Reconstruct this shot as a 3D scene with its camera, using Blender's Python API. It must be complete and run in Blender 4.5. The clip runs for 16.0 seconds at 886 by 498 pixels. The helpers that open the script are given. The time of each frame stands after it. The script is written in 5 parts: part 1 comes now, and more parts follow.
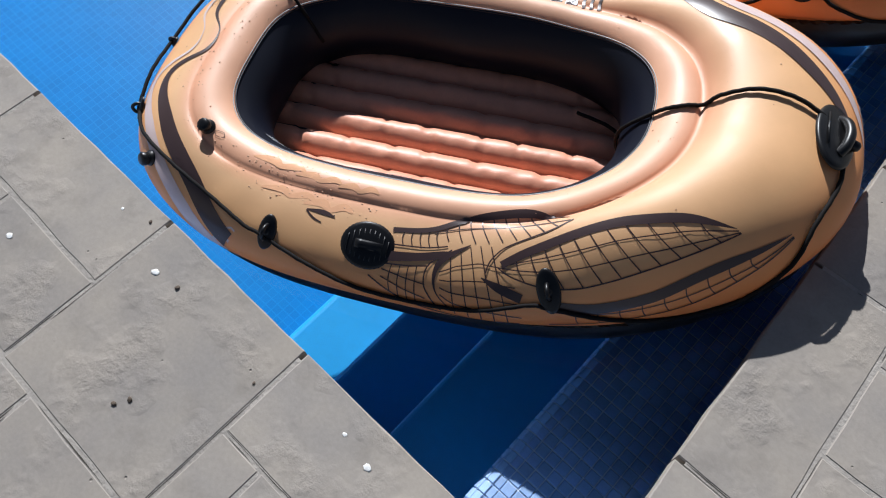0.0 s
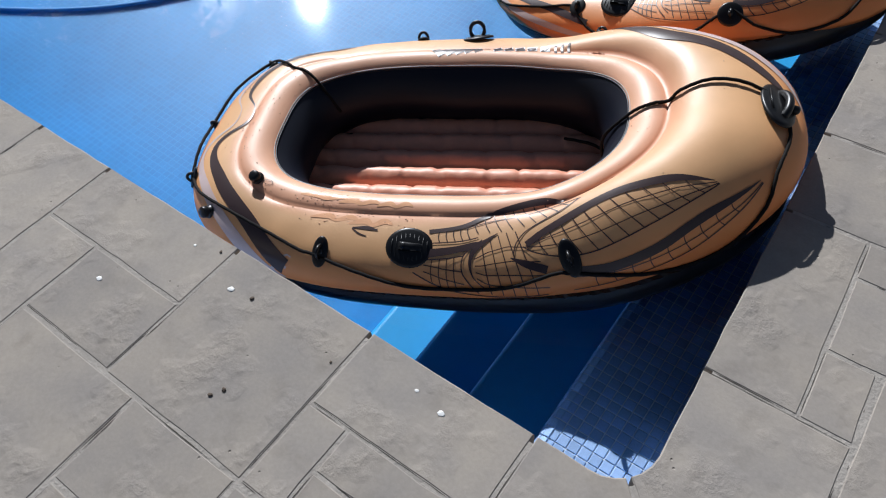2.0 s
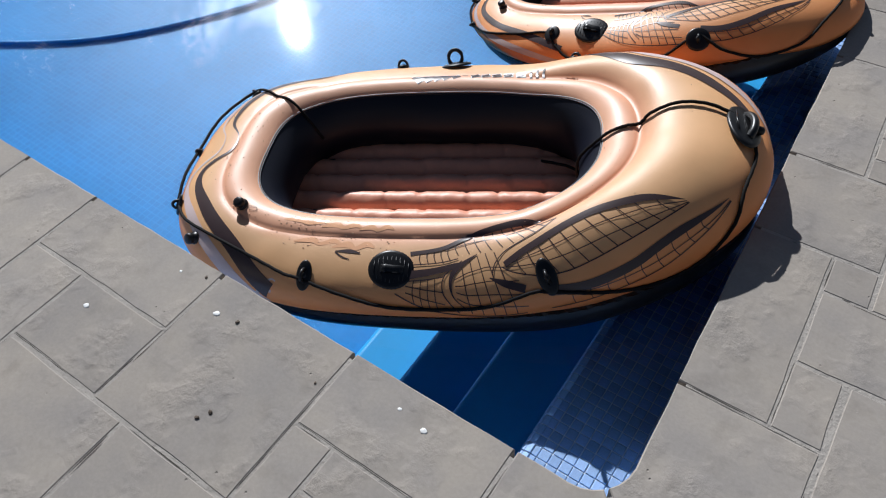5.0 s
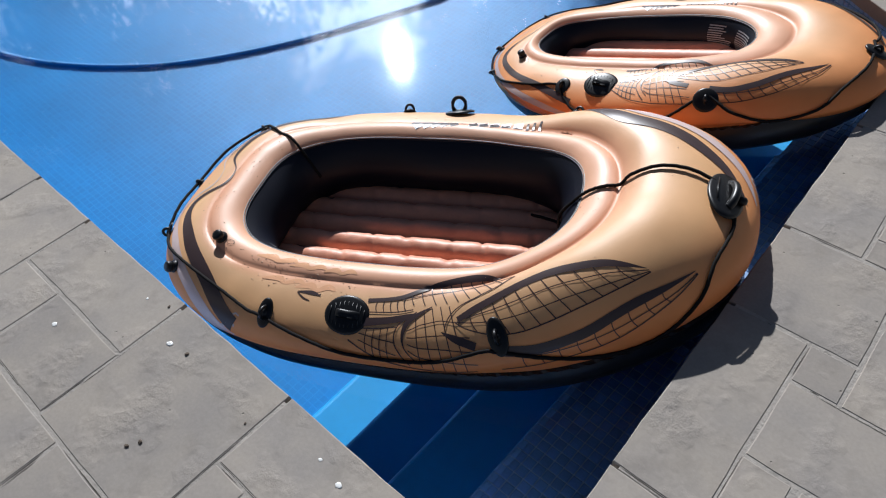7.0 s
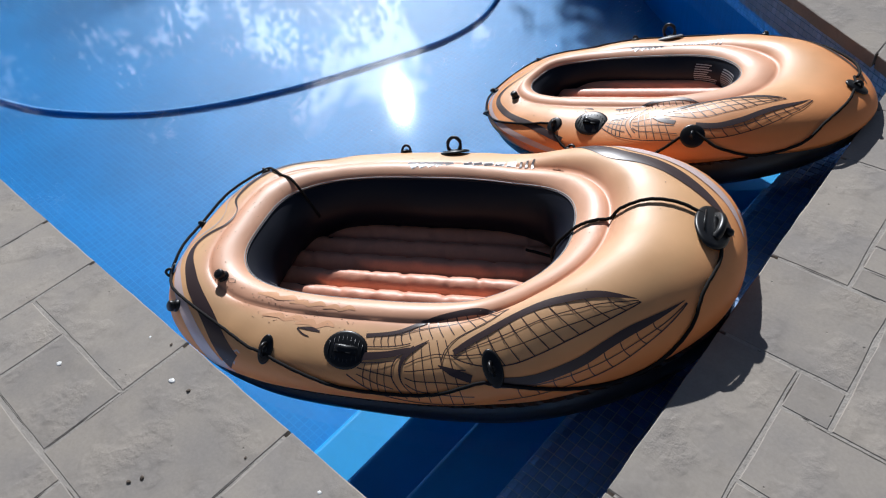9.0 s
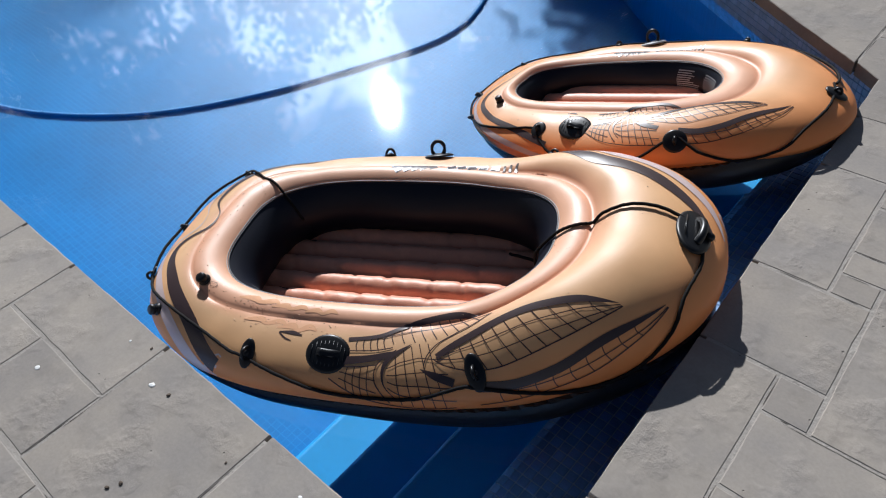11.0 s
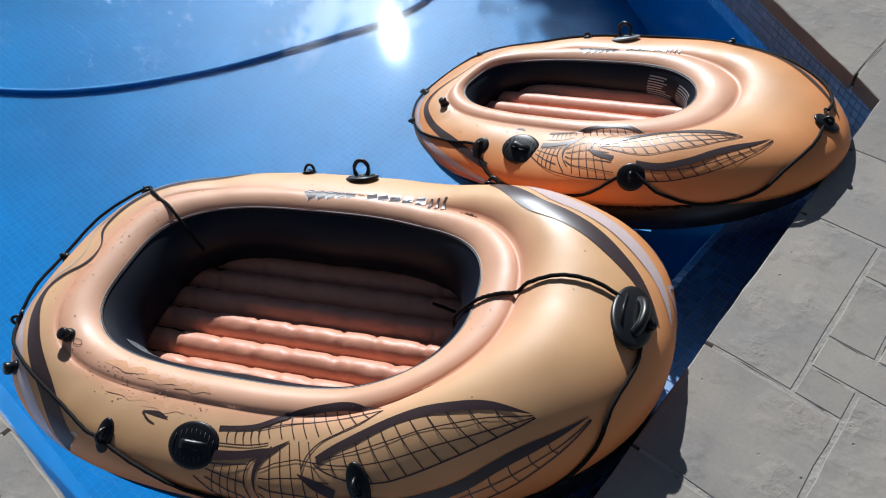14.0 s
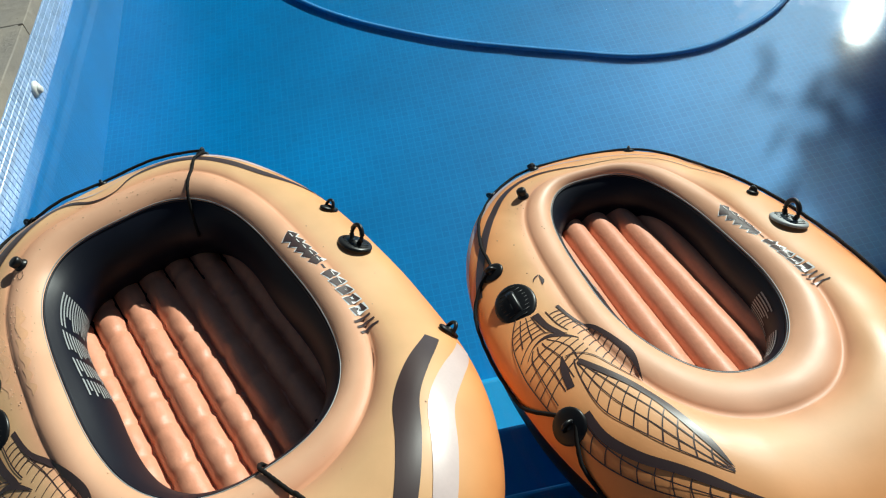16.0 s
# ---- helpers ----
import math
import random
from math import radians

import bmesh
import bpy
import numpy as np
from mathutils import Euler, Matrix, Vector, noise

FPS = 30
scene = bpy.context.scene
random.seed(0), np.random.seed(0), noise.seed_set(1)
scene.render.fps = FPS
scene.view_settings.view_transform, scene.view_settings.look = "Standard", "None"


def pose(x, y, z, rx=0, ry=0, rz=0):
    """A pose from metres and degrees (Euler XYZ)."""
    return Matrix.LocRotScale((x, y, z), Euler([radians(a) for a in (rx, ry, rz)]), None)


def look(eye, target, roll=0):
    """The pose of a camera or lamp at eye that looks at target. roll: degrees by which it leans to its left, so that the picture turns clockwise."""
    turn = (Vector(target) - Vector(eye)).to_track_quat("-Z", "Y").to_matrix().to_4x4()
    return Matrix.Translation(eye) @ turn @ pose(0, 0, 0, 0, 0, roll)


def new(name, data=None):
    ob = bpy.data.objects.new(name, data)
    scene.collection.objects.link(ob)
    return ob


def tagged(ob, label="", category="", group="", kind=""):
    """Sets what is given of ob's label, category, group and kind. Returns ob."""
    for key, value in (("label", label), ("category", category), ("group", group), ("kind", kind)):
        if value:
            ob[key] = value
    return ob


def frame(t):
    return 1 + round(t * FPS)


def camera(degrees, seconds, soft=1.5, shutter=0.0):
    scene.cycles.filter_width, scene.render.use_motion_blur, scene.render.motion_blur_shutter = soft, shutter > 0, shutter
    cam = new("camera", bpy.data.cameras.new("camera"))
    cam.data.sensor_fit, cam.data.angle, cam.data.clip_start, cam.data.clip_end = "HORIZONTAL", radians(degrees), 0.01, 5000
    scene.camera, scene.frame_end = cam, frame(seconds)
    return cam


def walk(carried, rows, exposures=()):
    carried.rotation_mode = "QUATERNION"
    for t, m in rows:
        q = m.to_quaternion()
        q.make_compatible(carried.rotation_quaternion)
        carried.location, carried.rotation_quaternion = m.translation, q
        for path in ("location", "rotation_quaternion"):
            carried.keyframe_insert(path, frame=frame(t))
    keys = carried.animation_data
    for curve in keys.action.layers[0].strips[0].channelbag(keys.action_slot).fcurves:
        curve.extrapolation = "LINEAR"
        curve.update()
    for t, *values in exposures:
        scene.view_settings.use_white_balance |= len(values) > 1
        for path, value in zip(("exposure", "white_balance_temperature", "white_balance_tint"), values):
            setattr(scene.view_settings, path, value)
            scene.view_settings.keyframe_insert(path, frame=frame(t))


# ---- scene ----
cam = camera(62.3, 16.0, soft=1.15)
PATH = [
    (0, (-0.092, -0.135, 1.232), (-0.739, 0.513, -0.546), -1.7),
    (0.5, (0.02, -0.218, 1.226), (-0.777, 0.512, -0.456), -0.8),
    (1, (0.103, -0.291, 1.264), (-0.89, 0.358, -0.346), -10.1),
    (1.5, (0.109, -0.394, 1.251), (-0.802, 0.451, -0.316), -5.2),
    (2, (0.072, -0.502, 1.267), (-0.739, 0.434, -0.302), -5.8),
    (2.5, (0.075, -0.521, 1.269), (-0.719, 0.449, -0.289), -1.6),
    (3, (0.087, -0.523, 1.276), (-0.706, 0.48, -0.261), -2.8),
    (3.2, (0.075, -0.526, 1.287), (-0.711, 0.48, -0.253), -3.0),
    (5.3, (0.12, -0.512, 1.298), (-0.71, 0.475, -0.231), -6.4),
    (5.5, (0.152, -0.502, 1.281), (-0.745, 0.441, -0.238), -8.3),
    (6, (0.209, -0.389, 1.263), (-0.783, 0.426, -0.27), -6.0),
    (6.5, (0.256, -0.347, 1.262), (-0.867, 0.405, -0.212), -8.6),
    (7, (0.298, -0.301, 1.277), (-0.733, 0.611, -0.174), -7.9),
    (7.5, (0.328, -0.304, 1.285), (-0.695, 0.695, -0.113), -8.4),
    (8, (0.324, -0.322, 1.298), (-0.72, 0.673, -0.088), -8.8),
    (8.2, (0.337, -0.319, 1.293), (-0.742, 0.66, -0.078), -9.1),
    (10.3, (0.342, -0.316, 1.299), (-0.726, 0.663, -0.079), -7.6),
    (10.5, (0.345, -0.31, 1.291), (-0.709, 0.68, -0.09), -7.4),
    (11, (0.345, -0.311, 1.294), (-0.717, 0.69, -0.074), -7.4),
    (11.5, (0.342, -0.31, 1.306), (-0.709, 0.721, -0.047), -7.2),
    (12, (0.349, -0.321, 1.297), (-0.703, 0.705, -0.06), -7.6),
    (12.5, (0.361, -0.304, 1.293), (-0.599, 0.721, -0.131), -5.9),
    (13, (0.364, -0.245, 1.282), (-0.569, 0.831, -0.121), -5.8),
    (13.5, (0.246, -0.069, 1.281), (-0.601, 1.044, -0.148), -2.9),
    (13.8, (0.17, 0.045, 1.246), (-0.655, 1.073, -0.258), -2.7),
    (14, (0.231, 0.142, 1.262), (-0.762, 1.036, -0.226), -7.0),
    (14.5, (0.307, 0.351, 1.261), (-0.849, 1.09, -0.195), -6.3),
    (15, (0.217, 0.57, 1.257), (-0.886, 1.302, -0.241), -1.6),
    (15.5, (0.115, 0.83, 1.25), (-1.137, 1.323, -0.23), -7.0),
    (16, (0.163, 1.14, 1.225), (-1.129, 1.199, -0.301), -9.7),
]
walk(cam, [(t, look(eye, target, roll)) for t, eye, target, roll in PATH],
     [(0.0, 0.28, 5820, 10), (0.7, 0.28, 5820, 10), (1.4, 0.14, 5820, 10), (2.0, 0.10, 5820, 10), (13.2, 0.07, 5820, 10), (14.2, 0.06, 5650, 6), (15.3, 0.06, 5400, 1), (16.0, 0.02, 6150, -6)])

# world, sun and exposure
SUN_AZ, SUN_EL = radians(140), radians(31.4)
world = bpy.data.worlds.new("sky")
scene.world = world
world.use_nodes = True
wn = world.node_tree.nodes
sky = wn.new("ShaderNodeTexSky")
sky.sky_type, sky.sun_disc = "NISHITA", False
sky.sun_elevation, sky.sun_rotation = SUN_EL, radians(90) - SUN_AZ
sky.air_density, sky.dust_density, sky.ozone_density = 1.0, 0.25, 1.4
wn["Background"].inputs["Strength"].default_value = 0.036
scene.cycles.caustics_refractive = False
sun_dir = Vector((math.cos(SUN_AZ) * math.cos(SUN_EL), math.sin(SUN_AZ) * math.cos(SUN_EL), math.sin(SUN_EL)))


def sky_node(kind, **values):
    """A node of the sky with some inputs set (number or link by input name)."""
    t = wn.new(kind)
    for key, v in values.items():
        slot = t.inputs[int(key[1:])] if key[1:].isdigit() else t.inputs[key]
        if isinstance(v, bpy.types.NodeSocket):
            world.node_tree.links.new(v, slot)
        else:
            slot.default_value = v
    return t


# a broken bank of cloud low round the horizon, which glows towards the sun as thin cloud does
ray = wn.new("ShaderNodeTexCoord").outputs["Generated"]
puffs = sky_node("ShaderNodeTexNoise", Vector=ray, Scale=9.0, Detail=8.0, Roughness=0.62, Distortion=0.4)
dense = sky_node("ShaderNodeMapRange", i0=puffs.outputs[0], i1=0.44, i2=0.50, i3=0.0, i4=1.0)
high = sky_node("ShaderNodeSeparateXYZ", i0=ray)
ragged = sky_node("ShaderNodeMath", i0=puffs.outputs[0], i1=-0.25, i2=high.outputs[2])
ragged.operation = "MULTIPLY_ADD"
bank = sky_node("ShaderNodeMapRange", i0=ragged.outputs[0], i1=0.345, i2=0.375, i3=1.0, i4=0.0)
cover = sky_node("ShaderNodeMath", i0=dense.outputs[0], i1=bank.outputs[0])
cover.operation = "MULTIPLY"
dot = sky_node("ShaderNodeVectorMath", i0=ray, i1=tuple(sun_dir))
dot.operation = "DOT_PRODUCT"
near_sun = sky_node("ShaderNodeMapRange", i0=dot.outputs["Value"], i1=0.86, i2=1.0, i3=0.0, i4=1.0)
glow = sky_node("ShaderNodeMath", i0=near_sun.outputs[0], i1=1.5)
glow.operation = "POWER"
bright = sky_node("ShaderNodeMath", i0=glow.outputs[0], i1=150.0, i2=6.0)
bright.operation = "MULTIPLY_ADD"
white = sky_node("ShaderNodeVectorMath", i0=(1.0, 0.98, 0.95))
white.operation = "SCALE"
world.node_tree.links.new(bright.outputs[0], white.inputs["Scale"])
clouds = wn.new("ShaderNodeMix")
clouds.data_type = "RGBA"
world.node_tree.links.new(cover.outputs[0], clouds.inputs[0])
world.node_tree.links.new(sky.outputs[0], clouds.inputs[6])
world.node_tree.links.new(white.outputs[0], clouds.inputs[7])
world.node_tree.links.new(clouds.outputs[2], wn["Background"].inputs["Color"])
sun = new("sun", bpy.data.lights.new("sun", "SUN"))
sun.data.energy, sun.data.angle, sun.data.color = 5.35, radians(0.53), (1.0, 0.96, 0.90)
sun.matrix_world = look(sun_dir * 30, (0, 0, 0))


# ---- materials ----
def material(name, colour, rough=0.5, metal=0.0, vary=0.12, scale=6.0, fine=90.0, bump=0.1, depth=0.002, spec=0.5, coat=0.0, per=0.0, island=False):
    """A surface with stains (scale), grain (fine) and relief; per: how far alike pieces differ."""
    m = bpy.data.materials.new(name)
    m.use_nodes = True
    n, l = m.node_tree.nodes, m.node_tree.links
    b = n["Principled BSDF"]
    b.inputs["Roughness"].default_value, b.inputs["Metallic"].default_value = rough, metal
    b.inputs["Specular IOR Level"].default_value, b.inputs["Coat Weight"].default_value = spec, coat
    co = n.new("ShaderNodeTexCoord")
    big, small = n.new("ShaderNodeTexNoise"), n.new("ShaderNodeTexNoise")
    big.inputs["Scale"].default_value, big.inputs["Detail"].default_value = scale, 5
    small.inputs["Scale"].default_value, small.inputs["Detail"].default_value = fine, 4
    l.new(co.outputs["Object"], big.inputs["Vector"]), l.new(co.outputs["Object"], small.inputs["Vector"])
    add = n.new("ShaderNodeMath")
    add.operation = "MULTIPLY_ADD"
    l.new(small.outputs[0], add.inputs[0])
    add.inputs[1].default_value = 0.5
    l.new(big.outputs[0], add.inputs[2])
    ramp = n.new("ShaderNodeMapRange")
    ramp.inputs["From Min"].default_value, ramp.inputs["From Max"].default_value = 0.45, 1.05
    ramp.inputs["To Min"].default_value, ramp.inputs["To Max"].default_value = 1 - vary, 1 + vary
    l.new(add.outputs[0], ramp.inputs["Value"])
    value = ramp.outputs[0]
    if per:
        info = n.new("ShaderNodeNewGeometry") if island else n.new("ShaderNodeObjectInfo")
        pr = n.new("ShaderNodeMapRange")
        pr.inputs["To Min"].default_value, pr.inputs["To Max"].default_value = 1 - per, 1 + per
        l.new(info.outputs["Random Per Island" if island else "Random"], pr.inputs["Value"])
        mul = n.new("ShaderNodeMath")
        mul.operation = "MULTIPLY"
        l.new(value, mul.inputs[0]), l.new(pr.outputs[0], mul.inputs[1])
        value = mul.outputs[0]
    hsv = n.new("ShaderNodeHueSaturation")
    hsv.inputs["Color"].default_value = (*colour, 1)
    l.new(value, hsv.inputs["Value"])
    l.new(hsv.outputs[0], b.inputs["Base Color"])
    if bump:
        bp = n.new("ShaderNodeBump")
        bp.inputs["Strength"].default_value, bp.inputs["Distance"].default_value = bump, depth
        l.new(add.outputs[0], bp.inputs["Height"])
        l.new(bp.outputs[0], b.inputs["Normal"])
    m["base"] = 1
    return m


MORTAR = material("mortar", (0.355, 0.325, 0.290), 0.95, vary=0.16, scale=20, fine=160, bump=0.9, depth=0.004, spec=0.1)
GAP = material("joint_gap", (0.085, 0.075, 0.065), 0.95, vary=0.3, scale=40, fine=300, bump=0.3, spec=0.1)
TILE = material("mosaic_glaze", (0.38, 0.52, 0.78), 0.22, vary=0.10, scale=30, fine=200, bump=0.05, per=0.12)
TILES = material("mosaic_glaze_joined", (0.38, 0.52, 0.78), 0.22, vary=0.10, scale=30, fine=200, bump=0.05, per=0.12, island=True)
GROUT = material("grout", (0.78, 0.81, 0.84), 0.9, vary=0.08, scale=20, fine=200, bump=0.2)
NAVY = material("navy_vinyl", (0.0035, 0.005, 0.013), 0.46, spec=0.3, vary=0.1, scale=8, fine=120, bump=0.06)
PEACH = material("peach_vinyl", (0.72, 0.31, 0.19), 0.48, vary=0.09, scale=18, fine=110, bump=0.16, depth=0.006)
BLACK = material("black_vinyl", (0.012, 0.012, 0.014), 0.4, vary=0.2, scale=14, fine=150, bump=0.1)
RUBBER = material("black_plastic", (0.008, 0.008, 0.009), 0.36, spec=0.35, vary=0.15, scale=30, fine=250, bump=0.05)
ROPE = material("black_cord", (0.010, 0.009, 0.009), 0.8, spec=0.15, vary=0.3, scale=80, fine=600, bump=0.6, depth=0.001)
BROWN = material("brown_print", (0.050, 0.030, 0.030), 0.36, vary=0.1, scale=12, fine=150, bump=0.03)
LILAC = material("lilac_print", (0.62, 0.49, 0.47), 0.36, vary=0.06, scale=12, fine=150, bump=0.03)
GREY_PRINT = material("grey_print", (0.34, 0.36, 0.37), 0.45, vary=0.15, scale=20, fine=200, bump=0.03)
WHITE_PRINT = material("white_print", (0.72, 0.72, 0.72), 0.4, vary=0.05, scale=20, fine=200, bump=0.02)
# plain tread blue, made paler to brighten the steps lying in shade
STEP_LIFTED = material("step_blue_lifted", (0.03, 0.32, 0.63), 0.4, vary=0.10, scale=3, fine=60, bump=0.05)
HOSE = material("blue_hose", (0.025, 0.20, 0.47), 0.6, vary=0.15, scale=10, fine=80, bump=0.1)
WHITE = material("white_plastic", (0.75, 0.75, 0.73), 0.3, vary=0.04, scale=20, fine=150, bump=0.02)
BEAD = material("water_bead", (0.74, 0.46, 0.30), 0.05, vary=0.02, bump=0.0)
WET = material("wet_vinyl", (0.76, 0.42, 0.24), 0.14, vary=0.06, scale=60, fine=200, bump=0.05)
LEAF = material("foliage", (0.040, 0.055, 0.022), 0.75, spec=0.1, vary=0.3, scale=1.2, fine=20, bump=0.0, per=0.25, island=True)
BARK = material("bark", (0.10, 0.075, 0.055), 0.9, vary=0.3, scale=4, fine=30, bump=0.8, depth=0.02)


def pool_paint():
    """Pale blue mosaic of 25 mm on the pool's floor and walls."""
    m = bpy.data.materials.new("pool_mosaic")
    m.use_nodes = True
    n, l = m.node_tree.nodes, m.node_tree.links
    b = n["Principled BSDF"]
    b.inputs["Roughness"].default_value = 0.35
    co, br, no = n.new("ShaderNodeTexCoord"), n.new("ShaderNodeTexBrick"), n.new("ShaderNodeTexNoise")
    br.offset = 0.0
    br.inputs["Color1"].default_value = (0.005, 0.165, 0.41, 1)
    br.inputs["Color2"].default_value = (0.006, 0.185, 0.45, 1)
    br.inputs["Mortar"].default_value = (0.016, 0.215, 0.49, 1)
    br.inputs["Scale"].default_value, br.inputs["Mortar Size"].default_value = 1.0, 0.0016
    br.inputs["Brick Width"].default_value, br.inputs["Row Height"].default_value = 0.025, 0.025
    no.inputs["Scale"].default_value, no.inputs["Detail"].default_value = 2.2, 6
    l.new(co.outputs["Object"], br.inputs["Vector"]), l.new(co.outputs["Object"], no.inputs["Vector"])
    hs, mr = n.new("ShaderNodeHueSaturation"), n.new("ShaderNodeMapRange")
    mr.inputs["From Min"].default_value, mr.inputs["From Max"].default_value = 0.3, 0.7
    mr.inputs["To Min"].default_value, mr.inputs["To Max"].default_value = 0.86, 1.14
    l.new(no.outputs[0], mr.inputs["Value"]), l.new(mr.outputs[0], hs.inputs["Value"])
    l.new(br.outputs["Color"], hs.inputs["Color"]), l.new(hs.outputs[0], b.inputs["Base Color"])
    return m


def water_surface():
    m = bpy.data.materials.new("pool_water")
    m.use_nodes = True
    n, l = m.node_tree.nodes, m.node_tree.links
    n.remove(n["Principled BSDF"])
    g = n.new("ShaderNodeBsdfGlass")
    g.inputs["IOR"].default_value, g.inputs["Roughness"].default_value = 1.33, 0.036
    g.inputs["Color"].default_value = (0.93, 0.97, 1.0, 1)
    co, a, c, add, bp = n.new("ShaderNodeTexCoord"), n.new("ShaderNodeTexNoise"), n.new("ShaderNodeTexNoise"), n.new("ShaderNodeMath"), n.new("ShaderNodeBump")
    a.inputs["Scale"].default_value, a.inputs["Detail"].default_value = 2.6, 4
    c.inputs["Scale"].default_value, c.inputs["Detail"].default_value = 14.0, 2
    l.new(co.outputs["Object"], a.inputs["Vector"]), l.new(co.outputs["Object"], c.inputs["Vector"])
    add.operation = "MULTIPLY_ADD"
    l.new(c.outputs[0], add.inputs[0])
    add.inputs[1].default_value = 0.16
    l.new(a.outputs[0], add.inputs[2])
    bp.inputs["Strength"].default_value, bp.inputs["Distance"].default_value = 0.014, 0.03
    l.new(add.outputs[0], bp.inputs["Height"]), l.new(bp.outputs[0], g.inputs["Normal"])
    l.new(g.outputs[0], n["Material Output"].inputs["Surface"])
    return m


def riven_stone():
    """Grey-beige paving stone: soft blotches, patches of riven relief, scattered pits and flecks."""
    m = bpy.data.materials.new("riven_sandstone")
    m.use_nodes = True
    n, l = m.node_tree.nodes, m.node_tree.links
    b = n["Principled BSDF"]
    b.inputs["Roughness"].default_value, b.inputs["Specular IOR Level"].default_value = 0.82, 0.25
    co, info = n.new("ShaderNodeTexCoord"), n.new("ShaderNodeObjectInfo")
    shift = n.new("ShaderNodeVectorMath")
    shift.operation = "MULTIPLY_ADD"
    l.new(info.outputs["Random"], shift.inputs[0])
    shift.inputs[1].default_value = (31.0, 17.0, 9.0)
    l.new(co.outputs["Object"], shift.inputs[2])

    def noise_of(scale, detail, rough=0.55):
        t = n.new("ShaderNodeTexNoise")
        t.inputs["Scale"].default_value, t.inputs["Detail"].default_value, t.inputs["Roughness"].default_value = scale, detail, rough
        l.new(shift.outputs[0], t.inputs["Vector"])
        return t.outputs[0]

    def span(x, a, b2, c2, d):
        t = n.new("ShaderNodeMapRange")
        for k, v in zip(("From Min", "From Max", "To Min", "To Max"), (a, b2, c2, d)):
            t.inputs[k].default_value = v
        l.new(x, t.inputs["Value"])
        return t.outputs[0]

    def math_of(op, x, y):
        t = n.new("ShaderNodeMath")
        t.operation = op
        for k, v in ((0, x), (1, y)):
            if isinstance(v, float):
                t.inputs[k].default_value = v
            else:
                l.new(v, t.inputs[k])
        return t.outputs[0]

    blotch, grain, patch, relief = noise_of(5.5, 6, 0.6), noise_of(140, 4), noise_of(7.5, 3), noise_of(48, 6, 0.7)
    pits = n.new("ShaderNodeTexVoronoi")
    pits.inputs["Scale"].default_value = 34.0
    l.new(shift.outputs[0], pits.inputs["Vector"])
    pit = span(pits.outputs["Distance"], 0.05, 0.10, 1.0, 0.0)
    rare = math_of("GREATER_THAN", noise_of(11.0, 1), 0.62)
    pit = math_of("MULTIPLY", pit, rare)
    tone = n.new("ShaderNodeMix")
    tone.data_type = "RGBA"
    tone.inputs[6].default_value, tone.inputs[7].default_value = (0.285, 0.259, 0.234, 1), (0.350, 0.310, 0.264, 1)
    l.new(span(blotch, 0.36, 0.64, 0.0, 1.0), tone.inputs[0])
    val = math_of("MULTIPLY", span(grain, 0.3, 0.7, 0.95, 1.05), span(info.outputs["Random"], 0.0, 1.0, 0.91, 1.08))
    val = math_of("MULTIPLY", val, span(noise_of(16, 5), 0.28, 0.45, 0.86, 1.0))
    val = math_of("MULTIPLY", val, span(pit, 0.0, 1.0, 1.0, 0.72))
    hs = n.new("ShaderNodeHueSaturation")
    l.new(tone.outputs[2], hs.inputs["Color"]), l.new(val, hs.inputs["Value"]), l.new(hs.outputs[0], b.inputs["Base Color"])
    mask = span(patch, 0.50, 0.66, 0.06, 1.0)
    h = math_of("MULTIPLY", relief, mask)
    h = math_of("ADD", h, math_of("MULTIPLY", grain, 0.05))
    h = math_of("SUBTRACT", h, math_of("MULTIPLY", pit, 0.5))
    bp = n.new("ShaderNodeBump")
    bp.inputs["Strength"].default_value, bp.inputs["Distance"].default_value = 0.75, 0.0055
    l.new(h, bp.inputs["Height"]), l.new(bp.outputs[0], b.inputs["Normal"])
    return m


